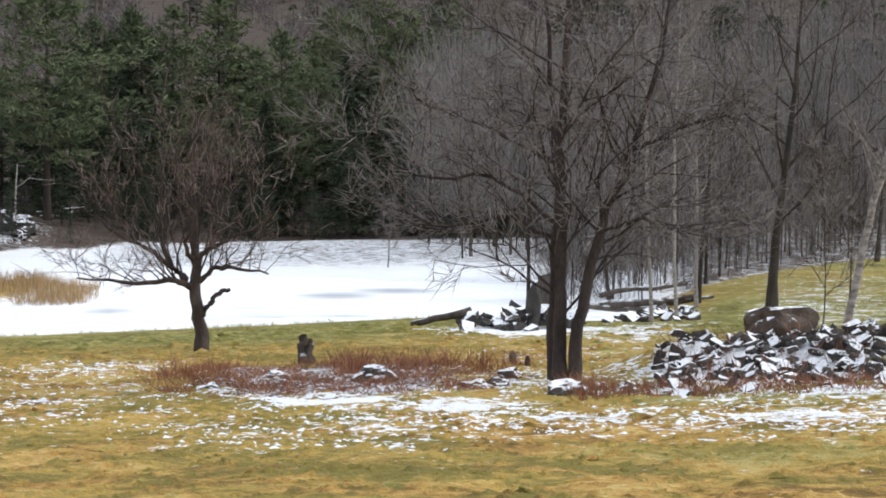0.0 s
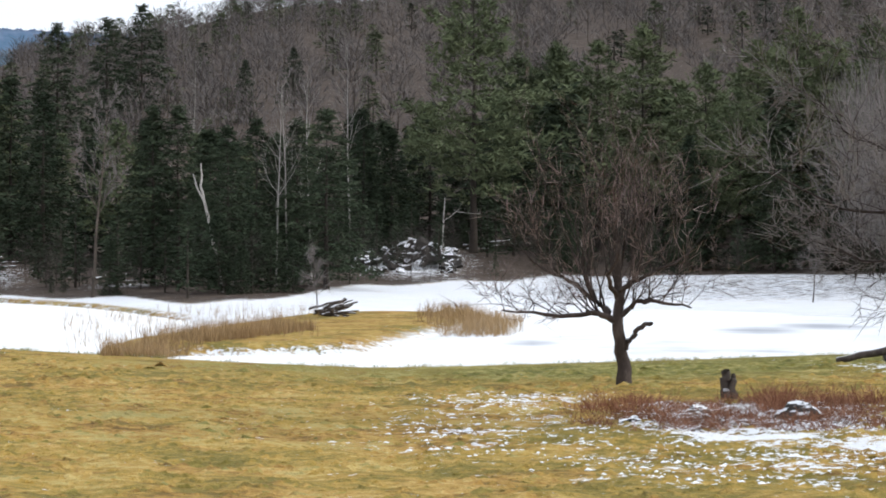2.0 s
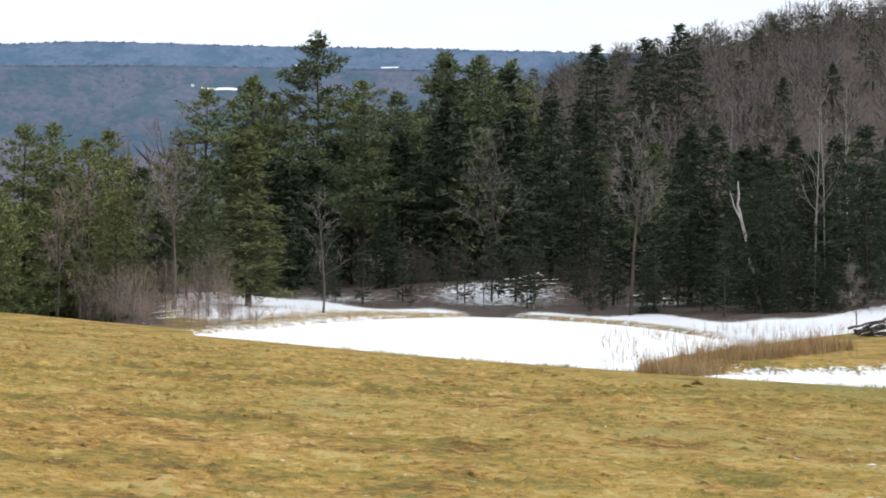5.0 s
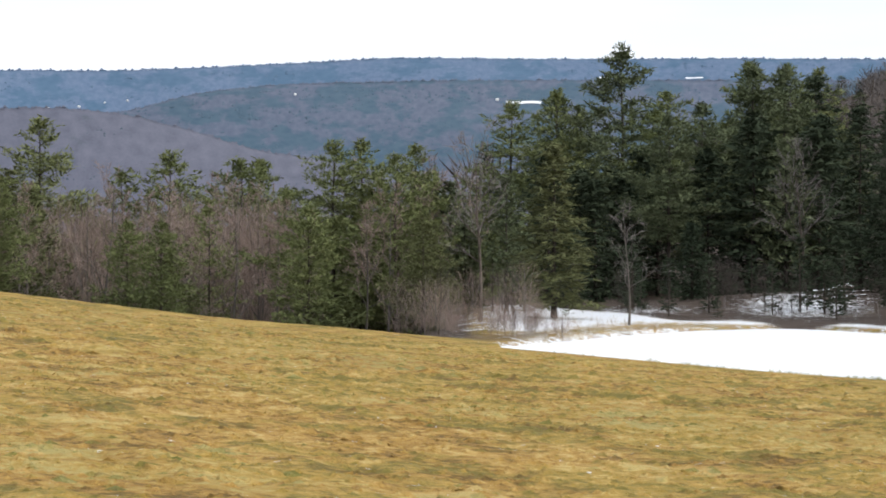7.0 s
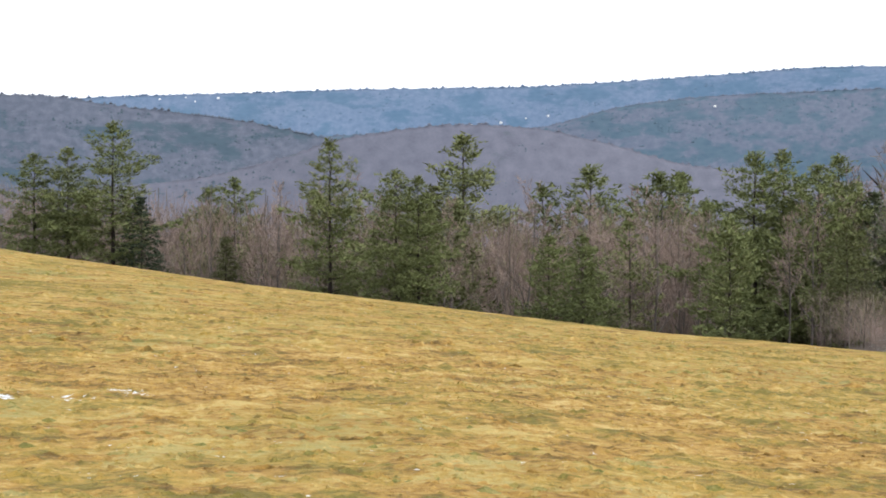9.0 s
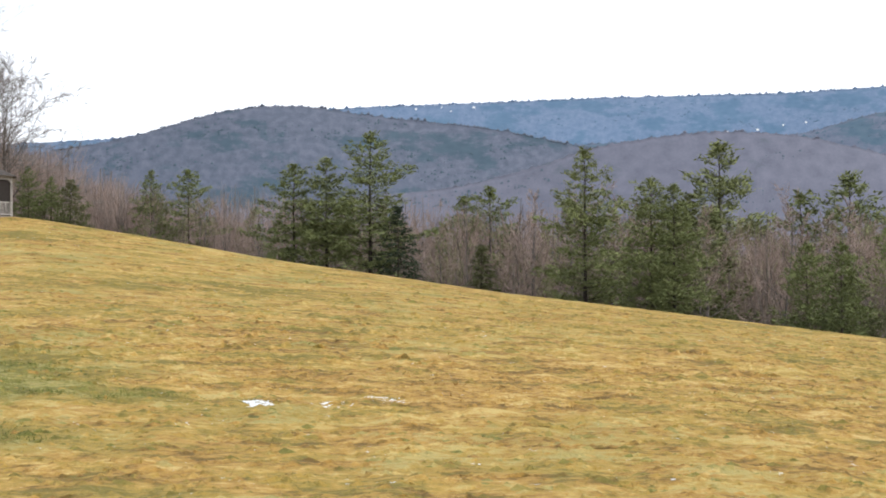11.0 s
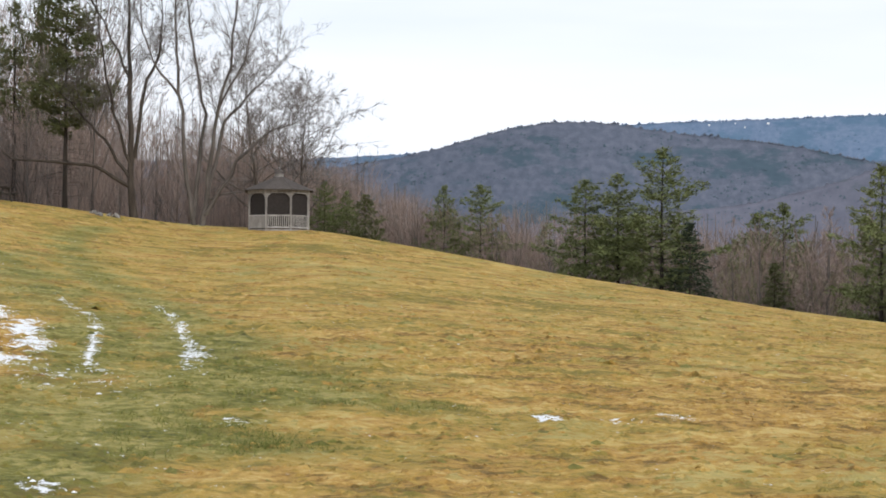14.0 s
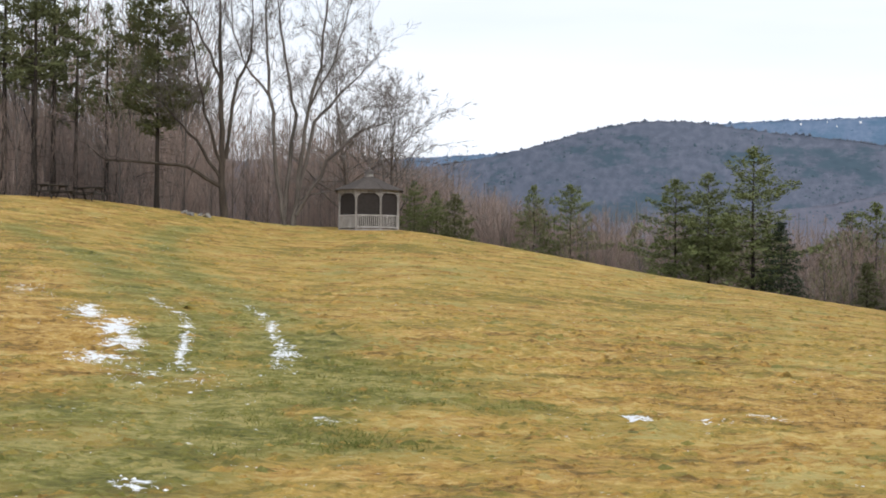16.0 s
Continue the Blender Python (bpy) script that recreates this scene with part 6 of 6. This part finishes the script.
blades("dead_weeds", "rust-brown weeds below the stone heap", "weeds", BRUSH, wx_, wy_, 4, 0.05, 0.2, 0.018, 0.8, 11)
wx_, wy_, wb_, wd_ = scatter(110, -12.5, -6.0, 27, 33)
blades("dead_weeds", "brown weeds among the stones", "weeds", BRUSH, wx_, wy_, 5, 0.1, 0.45, 0.014, 0.6, 12)
wx_, wy_, wb_, wd_ = scatter(170, 28.4, 33.5, 84, 104)
blades("dead_weeds", "brown weeds along the pond's far bank", "weeds", REED, wx_, wy_, 4, 0.08, 0.4, 0.014, 0.5, 13)


# ---- crusted flecks of snow caught in the grass ----
def flecks(label, xs, ys, lo, hi, seed):
    """Low uneven lumps, one mesh of stuff."""
    r = np.random.default_rng(seed)
    n = len(xs)
    z = ground(xs, ys)
    size = lo + (hi - lo) * r.random(n) ** 2.2
    a0 = r.uniform(0, 6.283, n)
    rim = []
    for k in range(4):
        a = a0 + k * 1.5708 + r.uniform(-0.4, 0.4, n)
        q = size * r.uniform(0.6, 1.3, n)
        rim.append(np.stack([xs + q * np.cos(a), ys + q * np.sin(a), z + 0.004], 1))
    tip = np.stack([xs, ys, z + 0.012 + size * r.uniform(0.05, 0.35, n)], 1)
    co = np.stack(rim + [tip], 1).reshape(-1, 3)
    i = np.arange(n)[:, None] * 5
    fs = np.concatenate([np.concatenate([i + k, i + (k + 1) % 4, i + 4], 1) for k in range(4)])
    return tagged(raw_mesh("snow_flecks", co, fs, SNOW, None, False), label, "snow", kind="stuff")


fx, fy, fb, fd = scatter(80000, -14, 15, 17.5, 38)
chance = np.clip((cover(fx, fy)[0] - 0.27) * 1.1, 0, 0.45) * np.clip(0.5 + np.sin(fx * 1.7 + np.sin(fy * 1.1)) * np.sin(fy * 2.3 + fx * 0.4), 0.12, 1)
pick = rng.random(len(fx)) < chance
flecks("small white flecks of old snow in the lawn", fx[pick], fy[pick], 0.012, 0.055, 31)
fx, fy, fb, fd = scatter(26000, 52, 76, 15, 60)
chance = np.clip((cover(fx, fy)[0] - 0.22) * 1.0, 0, 0.5)
pick = rng.random(len(fx)) < chance
flecks("thin white flecks of old snow along the tracks", fx[pick], fy[pick], 0.012, 0.05, 32)

# ---- the garden pavilion on the knoll ----
def box(bm, size, m):
    """Add a slightly bevelled box of the given size at m."""
    r = bmesh.ops.create_cube(bm, size=1.0, matrix=m @ Matrix.Diagonal((*size, 1)))
    return r


def beam(a, b, wide, high):
    """A bmesh of one timber from a to b."""
    a, b = Vector(a), Vector(b)
    bm = bmesh.new()
    m = Matrix.Translation((a + b) / 2) @ (b - a).to_track_quat("X", "Z").to_matrix().to_4x4()
    box(bm, ((b - a).length, wide, high), m)
    bmesh.ops.bevel(bm, geom=bm.edges[:], offset=min(wide, high) * 0.12, segments=1, affect="EDGES")
    return bm


def poly(points, thick):
    """A bmesh slab: a flat outline given thickness along its normal."""
    bm = bmesh.new()
    vs = [bm.verts.new(p) for p in points]
    f = bm.faces.new(vs)
    bm.normal_update()
    n = f.normal.copy()
    r = bmesh.ops.extrude_face_region(bm, geom=[f])
    bmesh.ops.translate(bm, vec=-n * thick, verts=[v for v in r["geom"] if isinstance(v, bmesh.types.BMVert)])
    bmesh.ops.recalc_face_normals(bm, faces=bm.faces[:])
    return bm


def gazebo():
    top = holder("gazebo", facing(64.83, 118.5, 0.06))
    tagged(top, "weathered grey octagonal garden pavilion with dark screens and shingled roof", "gazebo")
    rad, eave, floor_z, post_h = 1.77, 2.14, -0.02, 2.07
    turn = radians(23.5)
    ring = [(rad * math.sin(turn + k * math.pi / 4), rad * math.cos(turn + k * math.pi / 4)) for k in range(8)]
    part("floor", poly([(x * 1.03, y * 1.03, floor_z) for x, y in reversed(ring)], 0.4), GREYWOOD, top)
    for x, y in ring:
        part("post", beam((x, y, floor_z), (x, y, post_h + 0.06), 0.12, 0.12), GREYWOOD, top)
    edge = [(x * 1.165, y * 1.165) for x, y in ring]
    apex = (0, 0, eave + 0.88)
    for k in range(8):
        (ax, ay), (bx, by) = ring[k], ring[(k + 1) % 8]
        part("fascia", beam((ax * 1.03, ay * 1.03, post_h), (bx * 1.03, by * 1.03, post_h), 0.06, 0.2), GREYWOOD, top)
        (ex, ey), (fx, fy) = edge[k], edge[(k + 1) % 8]
        panel = part("roof_panel", poly([(ex, ey, eave), (fx, fy, eave), apex], 0.05), SHINGLE, top)
        for j in range(5):
            t0 = j / 5.5
            p = [Vector((ex, ey, eave)).lerp(Vector(apex), t0), Vector((fx, fy, eave)).lerp(Vector(apex), t0)]
            n = (p[1] - p[0]).cross(Vector(apex) - p[0]).normalized()
            n = n if n.z > 0 else -n
            part("shingle_course", beam(p[0] + n * 0.012, p[1] + n * 0.012, 0.03, 0.03), SHINGLE, panel)
        part("ridge_cap", beam((ex, ey, eave + 0.02), apex, 0.07, 0.04), SHINGLE, top)
        # Below the rail this dark sheet stands in for the shaded interior.
        side = part("screen", poly([(ax * 0.97, ay * 0.97, floor_z + 0.02), (bx * 0.97, by * 0.97, floor_z + 0.02), (bx * 0.97, by * 0.97, post_h - 0.05), (ax * 0.97, ay * 0.97, post_h - 0.05)], 0.01), SCREEN, top)
        A, B = Vector((ax, ay, 0)), Vector((bx, by, 0))
        rail = part("top_rail", beam(A + Vector((0, 0, floor_z + 0.76)), B + Vector((0, 0, floor_z + 0.76)), 0.09, 0.07), RAILWOOD, top)
        part("bottom_rail", beam(A + Vector((0, 0, floor_z + 0.1)), B + Vector((0, 0, floor_z + 0.1)), 0.07, 0.08), RAILWOOD, top)
        if k == 4:
            part("kick_panel", poly([(ax, ay, floor_z + 0.1), (bx, by, floor_z + 0.1), (bx, by, floor_z + 0.72), (ax, ay, floor_z + 0.72)], 0.03), GREYWOOD, top, "solid grey boarded panel")
        for j in range(1, 12 if k != 4 else 1):
            q = A.lerp(B, j / 12)
            part("baluster", beam(q + Vector((0, 0, floor_z + 0.13)), q + Vector((0, 0, floor_z + 0.73)), 0.045, 0.045), RAILWOOD, rail)
        for s in (0, 1):
            P, Q = (A, B) if s == 0 else (B, A)
            u = (Q - P).normalized()
            pts = [(P + u * (0.06 + 0.42 * (1 - math.cos(t))) + Vector((0, 0, post_h - 0.08 - 0.34 * (1 - math.sin(t))))) for t in [i * math.pi / 10 for i in range(6)]]
            out = [P + u * 0.06 + Vector((0, 0, post_h - 0.08))] + [p for p in pts]
            part("arch_bracket", poly([tuple(p * 1) for p in out], 0.05), GREYWOOD, top)
    bm = bmesh.new()
    bmesh.ops.create_cone(bm, cap_ends=True, segments=8, radius1=0.26, radius2=0.24, depth=0.26, matrix=Matrix.Translation((0, 0, eave + 0.9)))
    cup = part("cupola", bm, GREYWOOD, top)
    bm = bmesh.new()
    bmesh.ops.create_cone(bm, cap_ends=True, segments=8, radius1=0.36, radius2=0.03, depth=0.24, matrix=Matrix.Translation((0, 0, eave + 1.15)))
    part("cupola_roof", bm, SHINGLE, cup)
    bm = bmesh.new()
    bmesh.ops.create_uvsphere(bm, u_segments=8, v_segments=6, radius=0.07, matrix=Matrix.Translation((0, 0, eave + 1.32)))
    part("finial", bm, GREYWOOD, cup)
    return top


def picnic_table(bearing, dist, turn, lift=0.0):
    x, y, z = spot(bearing, dist, 0.02)
    top = holder("picnic_table", pose(x, y, z + lift, 0, 0, bearing + turn))
    tagged(top, "dark weathered wooden picnic table with fixed benches", "picnic table", "tables on the knoll")
    for k in range(5):
        part("plank", beam((-0.9, -0.3 + 0.15 * k, 0.74), (0.9, -0.3 + 0.15 * k, 0.74), 0.14, 0.04), TABLEWOOD, top)
    for s in (-1, 1):
        for k in range(2):
            part("bench_plank", beam((-0.9, s * (0.62 + 0.15 * k), 0.44), (0.9, s * (0.62 + 0.15 * k), 0.44), 0.14, 0.04), TABLEWOOD, top)
        part("bench_bearer", beam((s * 0.65, -0.78, 0.39), (s * 0.65, 0.78, 0.39), 0.04, 0.09), TABLEWOOD, top)
        part("top_bearer", beam((s * 0.65, -0.34, 0.68), (s * 0.65, 0.34, 0.68), 0.04, 0.08), TABLEWOOD, top)
        for q in (-1, 1):
            part("leg", beam((s * 0.6, q * 0.62, 0), (s * 0.6, q * 0.22, 0.7), 0.04, 0.09), TABLEWOOD, top)
    return top


gazebo()
picnic_table(73.28, 113.5, 38)
picnic_table(72.35, 115.5, -35)


# ---- houses and snowy clearings across the valley ----
def on_hill(base_dist, depth, crest, lift):
    """Distance at which a slope like hill()'s stands lift degrees up."""
    top = math.tan(radians(crest)) * (base_dist + depth) + EYE
    for i in range(1000):
        v = i / 1000
        d = base_dist + depth * v
        if -45 + (top + 45) * v ** 0.8 > EYE + d * math.tan(radians(lift)):
            return d
    return base_dist + depth


def farmhouse(bearing, base_dist, depth, crest, lift, wide, turn):
    d = on_hill(base_dist, depth, crest, lift) - 8
    x, y = at(bearing, d)
    z = EYE + d * math.tan(radians(lift))
    top = holder("farmhouse", pose(x, y, z - 0.5, 0, 0, bearing + turn))
    tagged(top, "small white gabled farmhouse far across the valley", "house", "houses across the valley")
    wide = wide * 0.4
    h, dp = wide * 0.25, wide * 0.6
    bm = bmesh.new()
    box(bm, (wide, dp, h + 1), Matrix.Translation((0, 0, h / 2)))
    part("wall", bm, WHITEPAINT, top)
    for s in (-1, 1):
        part("roof", poly([(-wide * 0.54, s * dp * 0.6, h + 0.4), (wide * 0.54, s * dp * 0.6, h + 0.4), (wide * 0.54, 0, h + 0.5 + dp * 0.35), (-wide * 0.54, 0, h + 0.5 + dp * 0.35)], 0.3), WHITEPAINT, top, "snow-covered roof")
    return top


for row in ((32.72, 1750, 700, 4.98, 4.47, 8, 10), (38.2, 1750, 700, 4.9, 4.62, 6, 30), (43.98, 2900, 900, 5.22, 4.24, 11, 0), (44.8, 2900, 900, 5.2, 4.2, 7, 20), (42.7, 2900, 900, 5.22, 4.42, 8, 40), (42.1, 2900, 900, 5.25, 4.38, 7, 10),
            (38.9, 2900, 900, 5.4, 4.75, 9, 15), (51.63, 2900, 900, 5.08, 4.93, 11, 0), (53.2, 2900, 900, 5.02, 4.9, 8, 0), (45.9, 2900, 900, 5.2, 4.62, 7, 0), (52.25, 2900, 900, 5.08, 4.84, 6, 12), (52.5, 2900, 900, 5.06, 4.95, 5, 25),
            (44.5, 2900, 900, 5.2, 4.22, 6, 30), (43.3, 2900, 900, 5.22, 4.36, 6, 15), (41.4, 2900, 900, 5.25, 4.5, 6, 20), (40.2, 2900, 900, 5.35, 4.68, 6, 0), (46.6, 2900, 900, 5.19, 4.55, 6, 10)):
    farmhouse(*row)
for bearing, base_dist, depth, crest, lift, wide, deep in ((32.0, 1750, 700, 4.98, 4.4, 38, 4), (27.4, 2900, 900, 5.55, 5.02, 30, 3), (29.8, 2900, 900, 5.55, 5.06, 20, 4)):
    d = on_hill(base_dist, depth, crest, lift) - 14
    xs, ys = np.meshgrid(np.linspace(-wide / 2, wide / 2, 14), np.linspace(-deep, deep, 5))
    zs = ys * 0.42 + 0.3 * np.sin(xs * 0.2)
    field = grid_mesh("backdrop_clearing", xs * (1 + 0.01 * ys), ys, zs, ICE)
    x, y = at(bearing, d)
    field.matrix_world = pose(x, y, EYE + d * math.tan(radians(lift)), 0, 0, bearing)
    tagged(field, "snowy clearing on the far slope", "field", kind="structure")
